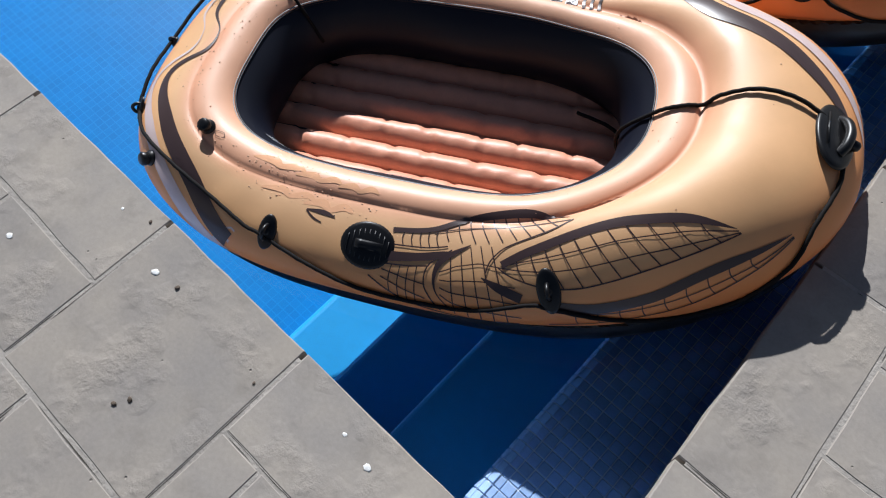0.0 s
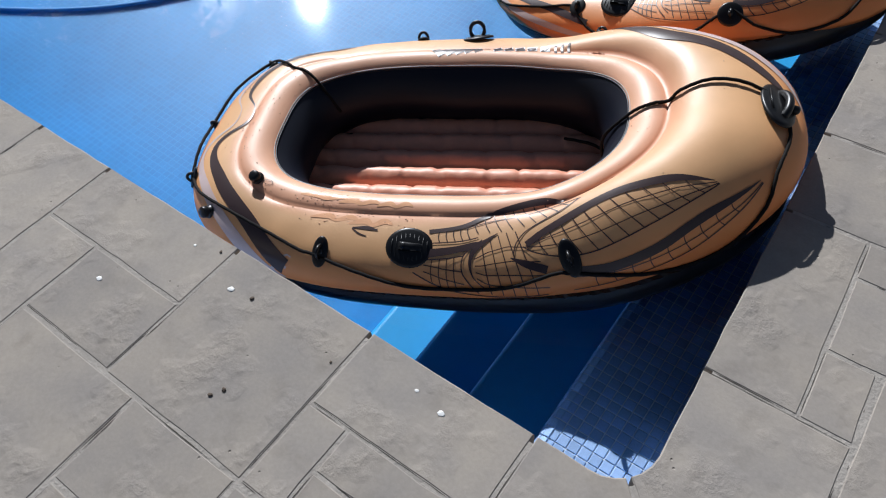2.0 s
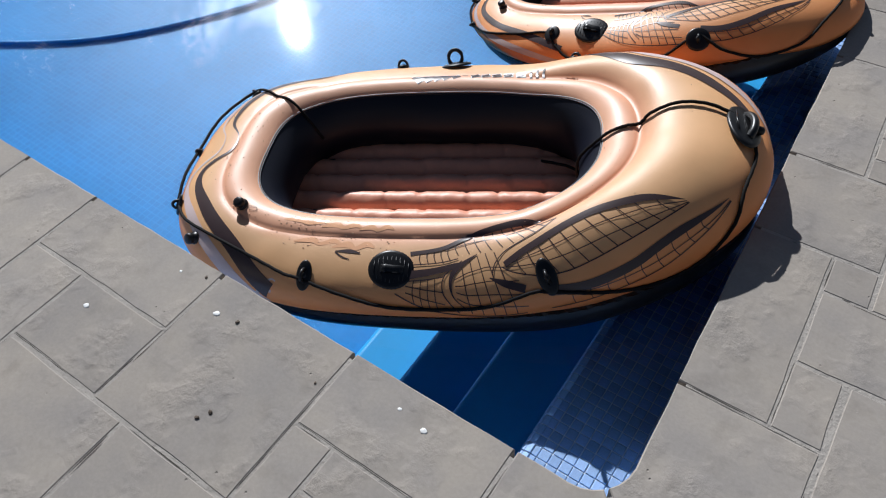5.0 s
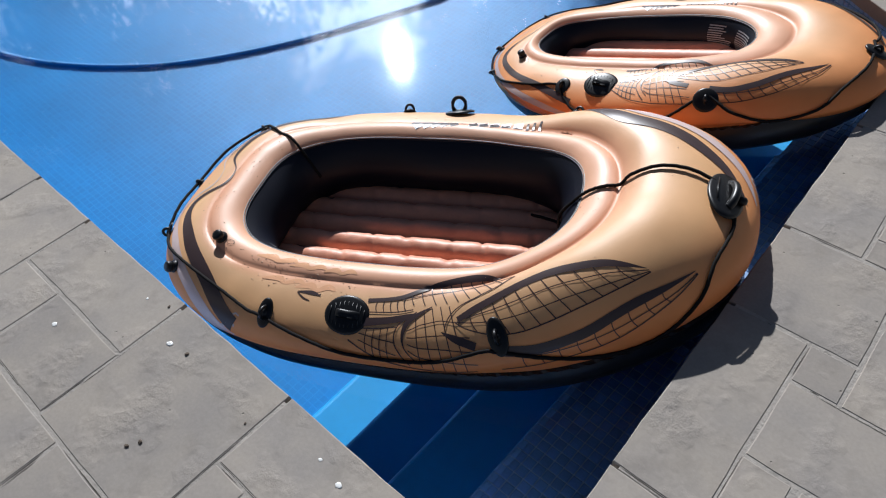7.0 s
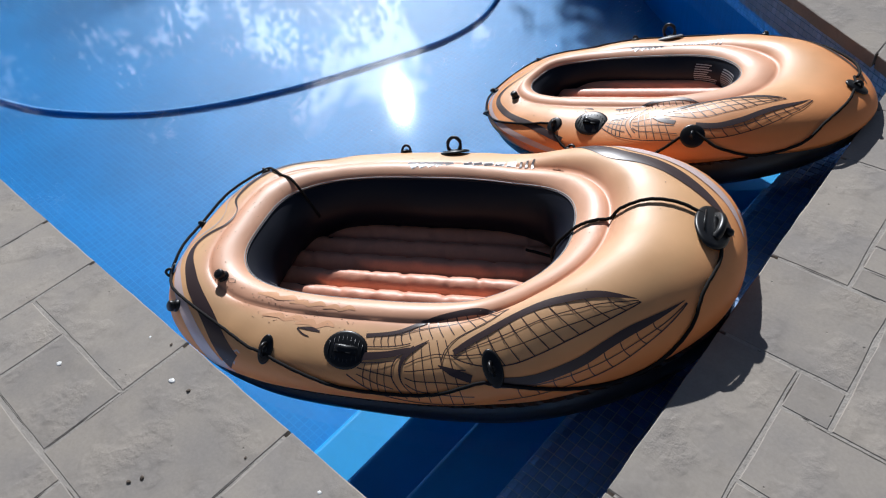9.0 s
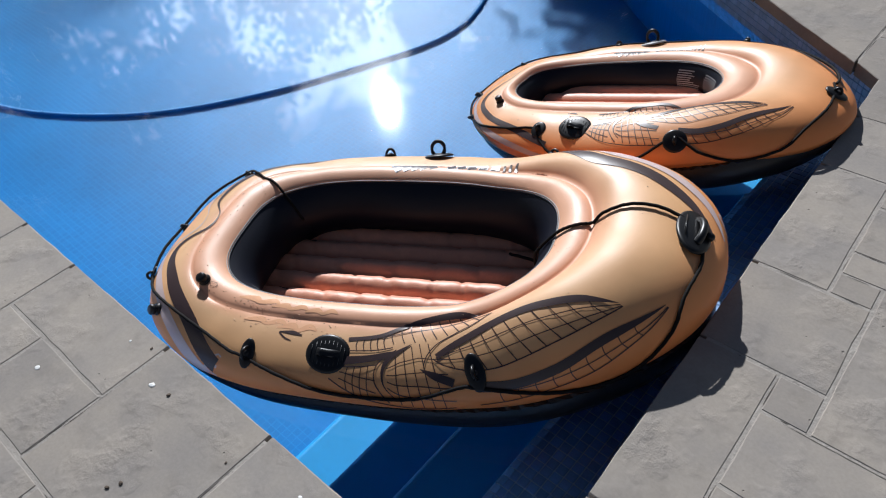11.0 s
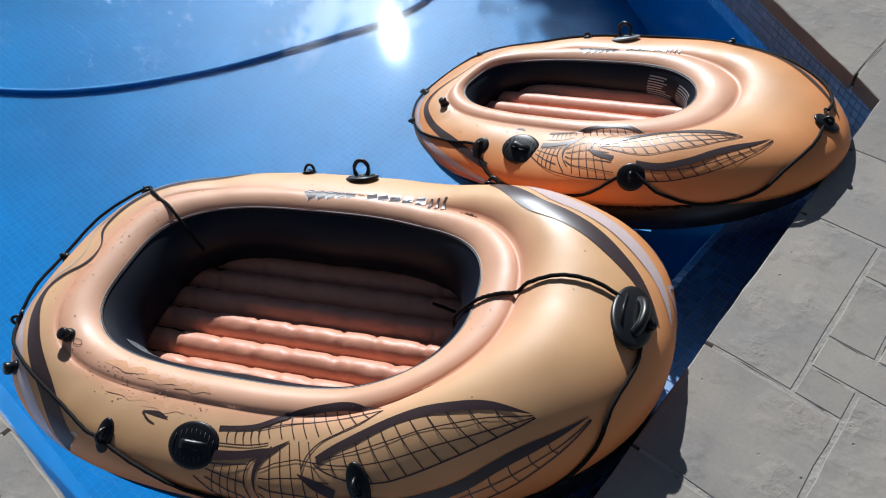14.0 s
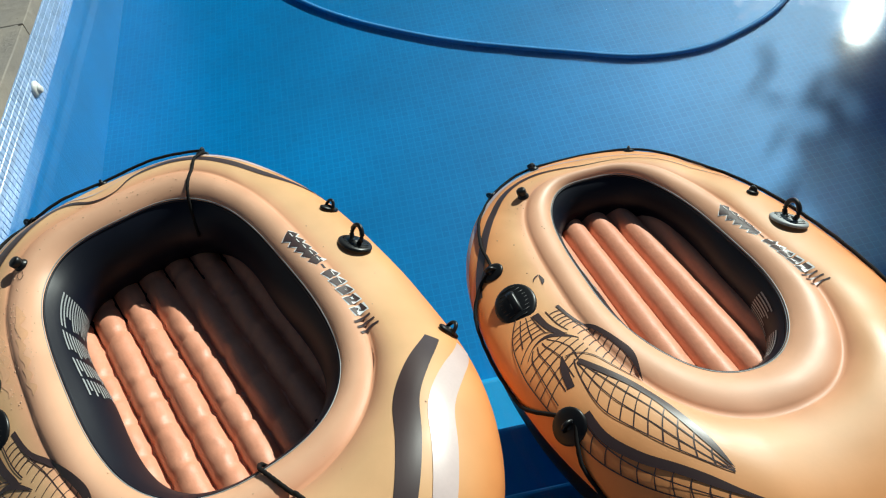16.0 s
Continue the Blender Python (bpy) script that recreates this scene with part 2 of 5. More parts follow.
def hull_vinyl(name, orange):
    """Tan vinyl printed with a fade to orange low on the sides, raised to stand for light glowing through the skin, and
    a peach tinge on the inner tube.
    """
    m = bpy.data.materials.new(name)
    m.use_nodes = True
    n, l = m.node_tree.nodes, m.node_tree.links
    b = n["Principled BSDF"]
    b.inputs["Roughness"].default_value, b.inputs["Specular IOR Level"].default_value = 0.42, 0.42
    at = n.new("ShaderNodeAttribute")
    at.attribute_name = "across"
    ramp = n.new("ShaderNodeValToRGB")
    mix3 = lambda p, q, k: tuple(x + (y - x) * k for x, y in zip(p, q))
    # this orange also carries painted-in sunlight glowing out of the shaded sides
    low = (0.94, 0.33, 0.10)
    stops = ((0.0, (0.86, 0.47, 0.29)), (0.16, (0.88, 0.51, 0.33)), (0.30, (0.84, 0.42, 0.25)), (0.42, mix3((0.83, 0.505, 0.27), low, orange * 0.12)), (0.58, mix3((0.84, 0.475, 0.22), low, orange * 0.55)), (0.70, mix3((0.89, 0.40, 0.15), low, 0.3 + orange * 0.6)), (0.80, low))
    e = ramp.color_ramp.elements
    e[0].position, e[0].color = stops[0][0], (*stops[0][1], 1)
    e[1].position, e[1].color = stops[-1][0], (*stops[-1][1], 1)
    for p, c in stops[1:-1]:
        e.new(p).color = (*c, 1)
    l.new(at.outputs["Fac"], ramp.inputs[0])
    co, no, fine = n.new("ShaderNodeTexCoord"), n.new("ShaderNodeTexNoise"), n.new("ShaderNodeTexNoise")
    no.inputs["Scale"].default_value, no.inputs["Detail"].default_value = 7, 6
    fine.inputs["Scale"].default_value, fine.inputs["Detail"].default_value = 160, 3
    l.new(co.outputs["Object"], no.inputs["Vector"]), l.new(co.outputs["Object"], fine.inputs["Vector"])
    hs, mr = n.new("ShaderNodeHueSaturation"), n.new("ShaderNodeMapRange")
    mr.inputs["From Min"].default_value, mr.inputs["From Max"].default_value = 0.3, 0.7
    mr.inputs["To Min"].default_value, mr.inputs["To Max"].default_value = 0.93, 1.07
    l.new(no.outputs[0], mr.inputs["Value"]), l.new(mr.outputs[0], hs.inputs["Value"])
    l.new(ramp.outputs[0], hs.inputs["Color"]), l.new(hs.outputs[0], b.inputs["Base Color"])
    rr = n.new("ShaderNodeMapRange")
    rr.inputs["From Min"].default_value, rr.inputs["From Max"].default_value = 0.35, 0.65
    rr.inputs["To Min"].default_value, rr.inputs["To Max"].default_value = 0.40, 0.54
    l.new(no.outputs[0], rr.inputs["Value"]), l.new(rr.outputs[0], b.inputs["Roughness"])
    bp, mix = n.new("ShaderNodeBump"), n.new("ShaderNodeMath")
    mix.operation = "MULTIPLY_ADD"
    mix.inputs[1].default_value = 0.12
    l.new(fine.outputs[0], mix.inputs[0]), l.new(no.outputs[0], mix.inputs[2])
    bp.inputs["Strength"].default_value, bp.inputs["Distance"].default_value = 0.10, 0.006
    l.new(mix.outputs[0], bp.inputs["Height"]), l.new(bp.outputs[0], b.inputs["Normal"])
    # the thin skin lets light through
    tr, ms = n.new("ShaderNodeBsdfTranslucent"), n.new("ShaderNodeMixShader")
    l.new(hs.outputs[0], tr.inputs["Color"])
    ms.inputs[0].default_value = 0.16
    l.new(b.outputs[0], ms.inputs[1]), l.new(tr.outputs[0], ms.inputs[2])
    l.new(ms.outputs[0], n["Material Output"].inputs["Surface"])
    return m


POOL, WATER, STONE = pool_paint(), water_surface(), riven_stone()
TAN, ORANGE = hull_vinyl("tan_vinyl", 0.0), hull_vinyl("orange_vinyl", 1.0)


# ---- building helpers ----
def mesh_of(name, verts, faces, mat, smooth_shade=False):
    me = bpy.data.meshes.new(name)
    me.from_pydata([tuple(v) for v in verts], [], faces)
    me.materials.append(mat)
    if smooth_shade:
        me.polygons.foreach_set("use_smooth", [True] * len(me.polygons))
    me.update()
    return me


def part(name, bm, mat, parent, label="", m=None, flat=False):
    """Links a bmesh or a mesh as one object under a thing or a part."""
    if isinstance(bm, bmesh.types.BMesh):
        me = bpy.data.meshes.new(name)
        bmesh.ops.recalc_face_normals(bm, faces=bm.faces)
        bm.to_mesh(me)
        bm.free()
        me.materials.append(mat)
        me.polygons.foreach_set("use_smooth", [not flat] * len(me.polygons))
    else:
        me = bm
    ob = new(name, me)
    if parent:
        ob.parent = parent
    if m is not None:
        ob.matrix_basis = m
    return tagged(ob, label)


def tube(points, r, seg=8, closed=False):
    """Verts and faces of a round cord along points."""
    pts = [Vector(p) for p in points]
    vs, fs, n = [], [], len(pts)
    for i, p in enumerate(pts):
        d = (pts[(i + 1) % n] if closed or i < n - 1 else p) - (pts[i - 1] if closed or i else p)
        d.normalize()
        side = d.cross(Vector((0, 0, 1)))
        if side.length < 1e-3:
            side = Vector((1, 0, 0))
        side.normalize()
        up = side.cross(d)
        vs += [p + r * (math.cos(2 * math.pi * k / seg) * side + math.sin(2 * math.pi * k / seg) * up) for k in range(seg)]
    for i in range(n if closed else n - 1):
        j = (i + 1) % n
        fs += [(i * seg + k, i * seg + (k + 1) % seg, j * seg + (k + 1) % seg, j * seg + k) for k in range(seg)]
    if not closed:
        fs += [tuple(range(seg))[::-1], tuple((n - 1) * seg + k for k in range(seg))]
    return vs, fs


def spline(ctrl, steps=10, closed=False):
    """A smooth line through a few points (Catmull-Rom)."""
    c = [Vector(p) for p in ctrl]
    out, n = [], len(c)
    for i in range(n if closed else n - 1):
        p0, p1, p2, p3 = (c[(i - 1) % n], c[i], c[(i + 1) % n], c[(i + 2) % n]) if closed else (c[max(0, i - 1)], c[i], c[i + 1], c[min(n - 1, i + 2)])
        for k in range(steps):
            t = k / steps
            out.append(0.5 * (2 * p1 + (p2 - p0) * t + (2 * p0 - 5 * p1 + 4 * p2 - p3) * t * t + (3 * p1 - p0 - 3 * p2 + p3) * t ** 3))
    if not closed:
        out.append(c[-1])
    return out


def lathe(profile, seg=24):
    """A turned solid from (radius, height) pairs."""
    vs, fs, n = [], [], len(profile)
    for k in range(seg):
        a = 2 * math.pi * k / seg
        vs += [(r * math.cos(a), r * math.sin(a), h) for r, h in profile]
    for k in range(seg):
        j = (k + 1) % seg
        fs += [(k * n + i, j * n + i, j * n + i + 1, k * n + i + 1) for i in range(n - 1)]
    fs.append(tuple(k * n for k in range(seg))[::-1])
    fs.append(tuple(k * n + n - 1 for k in range(seg)))
    return vs, fs


def slab_mesh(name, corners, top, bottom, mat, bevel=0.004, rough=0.0015, seed=0):
    """A stone with bevelled, slightly uneven edges over a convex outline."""
    rnd = random.Random(seed)
    ring = []
    n = len(corners)
    for i in range(n):
        a, b = Vector(corners[i]), Vector(corners[(i + 1) % n])
        k = max(1, int((b - a).length / 0.05))
        for j in range(k):
            p = a.lerp(b, j / k)
            if j:
                nrm = Vector((b.y - a.y, a.x - b.x)).normalized()
                p = p + nrm * rnd.uniform(-rough, rough)
            ring.append(p)
    cx = sum((p for p in ring), Vector((0, 0))) / len(ring)
    m = len(ring)
    inner = [p + (cx - p).normalized() * bevel * 1.3 for p in ring]
    verts = [(p.x, p.y, bottom) for p in ring] + [(p.x, p.y, top - bevel * rnd.uniform(0.7, 1.3)) for p in ring] + [(p.x, p.y, top) for p in inner] + [(cx.x, cx.y, top)]
    faces = [(i, (i + 1) % m, m + (i + 1) % m, m + i) for i in range(m)]
    faces += [(m + i, m + (i + 1) % m, 2 * m + (i + 1) % m, 2 * m + i) for i in range(m)]
    faces += [(2 * m + i, 2 * m + (i + 1) % m, 3 * m) for i in range(m)]
    return mesh_of(name, verts, faces, mat)


# ---- the setting ----
WATER_Z = -0.170
FAR = Vector((-0.825, 0.565))
CORNER = Vector((-0.067, 2.002))
FAR_END = CORNER + FAR * 6.0
EDGE = lambda y: 0.017 - 0.042 * y
ROUND = 0.09


def rounded(*degrees):
    """Points of the quarter circle between the long edge and the short one."""
    return [(EDGE(ROUND) - ROUND + ROUND * math.sin(radians(a)), ROUND - ROUND * math.cos(radians(a))) for a in degrees]


pool_line = [(-8.0, 0.0)] + rounded(0, 15, 30, 45, 60, 75, 90) + [tuple(CORNER), tuple(FAR_END), (-8.0, FAR_END.y)]


def offset_line(line, d):
    """The pool's outline moved outwards by d."""
    out, n = [], len(line)
    for i in range(n):
        a, b, c = Vector(line[i - 1]), Vector(line[i]), Vector(line[(i + 1) % n])
        n1, n2 = Vector((b.y - a.y, a.x - b.x)).normalized(), Vector((c.y - b.y, b.x - c.x)).normalized()
        k = (n1 + n2)
        out.append(tuple(b + k * (d / max(0.3, 1 + n1.dot(n2)))))
    return out


def ring_sheet(name, loops, z, mat):
    bm = bmesh.new()
    edges = []
    for loop in loops:
        vs = [bm.verts.new((x, y, z)) for x, y in loop]
        edges += [bm.edges.new((vs[i], vs[(i + 1) % len(vs)])) for i in range(len(vs))]
    bmesh.ops.triangle_fill(bm, edges=edges, use_beauty=True, use_dissolve=False)
    for f in bm.faces:
        if f.normal.z < 0:
            f.normal_flip()
    me = bpy.data.meshes.new(name)
    bm.to_mesh(me)
    bm.free()
    me.materials.append(mat)
    return me


ground = tagged(new("ground", ring_sheet("ground", (offset_line(pool_line, 0.016), [(-300, -300), (300, -300), (300, 300), (-300, 300)]), -0.0014, MORTAR)),
                "pale grey mortar bed of the poolside paving", "paving", kind="structure")
wall_line = offset_line(pool_line, 0.02)
FLOOR_Z = -1.0
n_w = len(wall_line)
walls = mesh_of("pool_wall", [(x, y, z) for z in (FLOOR_Z, -0.045) for x, y in wall_line],
                [(i, (i + 1) % n_w, n_w + (i + 1) % n_w, n_w + i) for i in range(n_w)], POOL)
pool_wall = tagged(new("pool_wall", walls), "blue mosaic-clad pool walls below the stone coping", "pool wall", kind="structure")
pool_floor = tagged(new("pool_floor", mesh_of("pool_floor", [(x, y, FLOOR_Z) for x, y in offset_line(pool_line, 0.3)], [tuple(range(n_w))], POOL)),
                    "pale blue mosaic pool floor under clear water", "pool floor", kind="structure")

# steps along the short side, each 0.2 m high and 0.225 m deep
steps = tagged(new("pool_steps"), "submerged blue pool steps below the stone edge", "steps", kind="structure")


def step_mesh(name, x_front, top, mat, nose=0.02):
    """A solid tread with a rounded nose, from the side wall to the slanting wall."""
    prof = [(0.03, FLOOR_Z), (0.03, top), (x_front + nose, top)]
    prof += [(x_front + nose - nose * math.sin(radians(a)), top - nose + nose * math.cos(radians(a))) for a in (22, 45, 68, 90)]
    prof += [(x_front, FLOOR_Z)]
    ends = []
    for y_of in (lambda x: -0.03, lambda x: CORNER.y - (x - CORNER.x) * 0.685 + 0.05):
        ends.append([(x, y_of(x), z) for x, z in prof])
    k = len(prof)
    faces = [(i, (i + 1) % k, k + (i + 1) % k, k + i) for i in range(k)]
    return mesh_of(name, ends[0] + ends[1], faces + [tuple(range(k))[::-1], tuple(range(k, 2 * k))], mat)


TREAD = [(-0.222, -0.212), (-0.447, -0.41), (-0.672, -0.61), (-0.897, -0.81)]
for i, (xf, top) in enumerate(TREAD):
    part("tread", step_mesh("tread", xf, top, GROUT if i == 0 else STEP_LIFTED), None, steps)


# ---- shape of the inflatables ----
def smooth(a, b, x):
    t = min(1.0, max(0.0, (x - a) / (b - a)))
    return t * t * (3 - 2 * t)


def bez(p0, p1, p2, p3, t):
    k = 1 - t
    return tuple(k * k * k * a + 3 * k * k * t * b + 3 * k * t * t * c + t * t * t * d for a, b, c, d in zip(p0, p1, p2, p3))


class Hull:
    """The shape of an inflatable: three plan curves round one centre (opening, crease, widest line) and the profile between them."""

    def __init__(self, centre, opening, crease, widest, lift, stern, seam, wall, heights):
        self.centre, self.opening, self.crease, self.widest = centre, opening, crease, widest
        self.lift_at, self.stern_at, self.seam, self.wall, self.heights = lift, stern, seam, wall, heights

    def radius(self, curve, a):
        front, back, half, nf, nb = curve
        c, s = math.cos(a), math.sin(a)
        n = nf if c > 0 else nb
        return (abs(c / (front if c > 0 else back)) ** n + abs(s / half) ** n) ** (-1 / n)

    def lift(self, u):
        (a0, b0, h0), (a1, b1, h1) = self.lift_at
        return h0 * smooth(a0, b0, u) + h1 * smooth(a1, b1, u) + self.stern_at[2] * smooth(self.stern_at[0], self.stern_at[1], u)

    def rw(self, a, s):
        ro, rc, rm = (self.radius(k, a) for k in (self.opening, self.crease, self.widest))
        c = math.cos(a)
        wo = 0.004 + self.lift(self.centre + ro * c)
        wc = 0.012 + self.lift(self.centre + rc * c)
        up = self.lift(self.centre + 0.5 * (rc + rm) * c)
        d = rm - rc
        crown = self.heights[0] + up + self.heights[2] * max(0.0, d - 0.16) * (1 - 0.4 * math.exp(-(math.remainder(a, 2 * math.pi) / 0.3) ** 2))
        wm = self.heights[1] + 0.85 * self.lift(self.centre + rm * c)
        ws = self.seam[0] + (self.seam[1] - self.seam[0]) * smooth(-0.3, -0.9, (rm * c) / 0.7) + self.seam[2] * smooth(0.35, 0.8, rm * c)
        if s <= 0.3:
            q = s / 0.3
            return ro + (rc - ro) * q, wo + (wc - wo) * q + 0.017 * math.sin(math.pi * q) ** 0.7
        if s <= 0.8:
            q = (s - 0.3) / 0.5
            return bez((rc, wc), (rc + 0.22 * d, wc + self.heights[3] * (crown - wc) + 0.012), (rm + 0.004, wm + 0.72 * (crown - wm)), (rm, wm), q)
        q = (s - 0.8) / 0.2
        rs = rm - 0.028
        return bez((rm, wm), (rm, wm - 0.5 * (wm - ws)), (rs + 0.016, ws + 0.02), (rs, ws), q)

    def at(self, a, s, off=0.0):
        r, w = self.rw(a, s)
        if off:
            r1, w1 = self.rw(a, max(0.0, s - 0.004))
            r2, w2 = self.rw(a, min(1.0, s + 0.004))
            n = math.hypot(r2 - r1, w2 - w1) or 1.0
            r, w = r - off * (w2 - w1) / n, w + off * (r2 - r1) / n
        return self.centre + r * math.cos(a), r * math.sin(a), w


HULL_A = Hull(-0.35, (0.445, 0.457, 0.2566, 2.545, 3.315), (0.534, 0.5435, 0.3295, 2.294, 3.376), (0.849, 0.702, 0.481, 2.32, 2.66),
              ((-0.15, 0.22, 0.060), (0.2, 0.5, 0.047)), (-0.72, -0.95, 0.029), (-0.1167, -0.0757, 0.0511), 0.175, (0.0048, -0.0854, 0.5215, 1.609))
HULL_B = Hull(0.05, (0.2994, 0.4258, 0.1715, 2.15, 3.086), (0.4044, 0.46, 0.2378, 2.394, 3.26), (0.6737, 0.601, 0.4134, 2.105, 2.304),
              ((0.2, 0.45, -0.017), (0.4, 0.7, -0.0513)), (-0.26, -0.42, 0.012), (-0.1037, -0.0889, 0.0124), 0.105, (0.0054, -0.0594, 0.734, 1.732))


# ---- inflatables ----
def hull_sheet(hull, n_a, rows, keep=True):
    verts = [hull.at(2 * math.pi * i / n_a, s) for i in range(n_a) for s in rows]
    m = len(rows)
    faces = [(i * m + j, i * m + j + 1, ((i + 1) % n_a) * m + j + 1, ((i + 1) % n_a) * m + j) for i in range(n_a) for j in range(m - 1)]
    return verts, faces


def wall_at(hull, a, q, off=0.0):
    """A place on the raft's inner wall: q runs from the rim down to the floor."""
    r, w = hull.rw(a, 0.0)
    rr = r - 0.05 * hull.wall / 0.15 * math.sin(math.pi * min(1.0, q * 1.02)) ** 0.8 + 0.006 * q - off
    return hull.centre + rr * math.cos(a), rr * math.sin(a), w + (-hull.wall - 0.02 - w) * q + 0.6 * off


def inflatable(name, hull, skin, label):
    boat = tagged(new(name), label, "inflatable raft", "inflatable rafts in the pool")
    n_a = 200
    rows = [0.3 * i / 14 for i in range(14)] + [0.3 + 0.5 * i / 22 for i in range(22)] + [0.8 + 0.2 * i / 8 for i in range(9)]
    verts, faces = hull_sheet(hull, n_a, rows)
    verts = [(x + 0.0006 * noise.noise(Vector((x * 30, y * 30, z * 30))), y, z + 0.0012 * noise.noise(Vector((x * 14, y * 14, z * 14)))) for x, y, z in verts]
    me = mesh_of("air_tube", verts, faces, skin, True)
    across = me.attributes.new("across", "FLOAT", "POINT")
    across.data.foreach_set("value", rows * n_a)
    part("air_tube", me, skin, boat, "tan and orange glossy vinyl air tube")
    # inner wall
    m = 14
    verts = [wall_at(hull, 2 * math.pi * i / n_a, j / (m - 1)) for i in range(n_a) for j in range(m)]
    faces = [(i * m + j, ((i + 1) % n_a) * m + j, ((i + 1) % n_a) * m + j + 1, i * m + j + 1) for i in range(n_a) for j in range(m - 1)]
    part("inner_wall", mesh_of("inner_wall", verts, faces, NAVY, True), NAVY, boat, "dark navy vinyl inner wall")
    # underside
    verts, faces, prof = [], [], [(0.0, 0.0), (0.010, -0.018), (0.013, -0.040), (0.004, -0.066), (-0.025, -0.088), (-0.08, -0.102), (-0.3, -0.106)]
    m = len(prof)
    for i in range(n_a):
        a = 2 * math.pi * i / n_a
        r, w = hull.rw(a, 1.0)
        verts += [(hull.centre + max(0.02, r + dr) * math.cos(a), max(0.02, r + dr) * math.sin(a), w + dz) for dr, dz in prof]
    faces = [(i * m + j, i * m + j + 1, ((i + 1) % n_a) * m + j + 1, ((i + 1) % n_a) * m + j) for i in range(n_a) for j in range(m - 1)]
    faces.append(tuple(i * m + m - 1 for i in range(n_a))[::-1])
    part("underside", mesh_of("underside", verts, faces, BLACK, True), BLACK, boat, "black vinyl underside")
    # welded flange round the seam, slightly frilled
    verts = []
    for i in range(n_a * 2):
        a = math.pi * i / n_a
        r, w = hull.rw(a, 1.0)
        f = 0.004 * math.sin(i * 1.9) + 0.002 * math.sin(i * 0.7)
        for dr, dz in ((-0.004, 0.002), (0.012 + 0.3 * f, f), (0.012 + 0.3 * f, f - 0.0025), (-0.004, -0.003)):
            verts.append((hull.centre + (r + dr) * math.cos(a), (r + dr) * math.sin(a), w + dz))
    k = n_a * 2
    faces = [(i * 4 + j, i * 4 + (j + 1) % 4, ((i + 1) % k) * 4 + (j + 1) % 4, ((i + 1) % k) * 4 + j) for i in range(k) for j in range(4)]
    part("seam_flange", mesh_of("seam_flange", verts, faces, BLACK), BLACK, boat, "frilled black welded seam")
    # piping of the opening
    verts, faces = tube([hull.at(2 * math.pi * i / n_a, 0.0) for i in range(n_a)], 0.0026, 6, True)
    part("piping", mesh_of("piping", verts, faces, NAVY, True), NAVY, boat)
    verts, faces = tube([hull.at(2 * math.pi * i / n_a, 0.012) for i in range(n_a)], 0.0012, 5, True)
    part("stitching", mesh_of("stitching", verts, faces, GREY_PRINT, True), GREY_PRINT, boat, "thin pale weld line")
    return boat


def inside(hull, v, sign, shrink=-0.022):
    """How far the floor reaches along the raft at v."""
    lo, hi = (0, math.pi / 2) if sign > 0 else (math.pi / 2, math.pi)
    best = 0.0
    for i in range(200):
        a = lo + (hi - lo) * i / 199
        r = hull.radius(hull.opening, a) + 0.012
        if r * math.sin(a) >= abs(v):
            best = max(best, abs(r * math.cos(a)))
    return hull.centre + sign * max(0.02, best - shrink)


def air_floor(hull, boat, count, width, level, wrinkle, seed):
    """The inflated floor: parallel tubes pinched by welds."""
    rnd = random.Random(seed)
    pitch = 2 * width / count
    me_under = [(hull.centre + (hull.radius(hull.opening, a) + 0.01) * math.cos(a), (hull.radius(hull.opening, a) + 0.01) * math.sin(a), level - 0.012) for a in (2 * math.pi * i / 80 for i in range(80))]
    part("floor_sheet", mesh_of("floor_sheet", me_under, [tuple(range(80))], PEACH), PEACH, boat, "peach vinyl floor sheet")
    for k in range(count):
        v0 = -width + (k + 0.5) * pitch
        u0, u1 = inside(hull, v0, -1), inside(hull, v0, 1)
        n, m = 90, 11
        verts = []
        ph = rnd.uniform(0, 9)
        for i in range(n):
            t = i / (n - 1)
            u = u0 + (u1 - u0) * t
            end = min(1.0, min(t, 1 - t) * (u1 - u0) / 0.03)
            puff = math.sqrt(max(0.0, 1 - (1 - end) ** 2))
            for j in range(m):
                q = j / (m - 1)
                h = math.sin(math.pi * q) ** 0.62 * 0.40 * pitch * puff
                crease = 0.4 * wrinkle * (noise.noise(Vector((u * 30 + ph * 7, k * 3.1, q * 1.6))) + 0.6 * noise.noise(Vector((u * 85, k * 5.3 + ph, q * 3)))) * math.sin(math.pi * q) ** 0.5
                pinch = wrinkle * 1.2 * max(0.0, math.sin(u * 58 + ph + 5 * noise.noise(Vector((u * 5, k * 2.3, 0))) + 1.5 * (q - 0.5))) ** 9 * (0.35 + abs(q - 0.5) * 1.6)
                verts.append((u, v0 + (q - 0.5) * pitch * (0.99 - 0.06 * (1 - puff)), level - 0.012 + h + crease - pinch))
        faces = [(i * m + j, (i + 1) * m + j, (i + 1) * m + j + 1, i * m + j + 1) for i in range(n - 1) for j in range(m - 1)]
        part("floor_tube", mesh_of("floor_tube", verts, faces, PEACH, True), PEACH, boat)


def raft_pose(o, u, v):
    u = Vector(u).normalized()
    v = Vector(v)
    v = (v - u * u.dot(v)).normalized()
    w = u.cross(v)
    return Matrix.Translation(o) @ Matrix((u, v, w)).transposed().to_4x4()


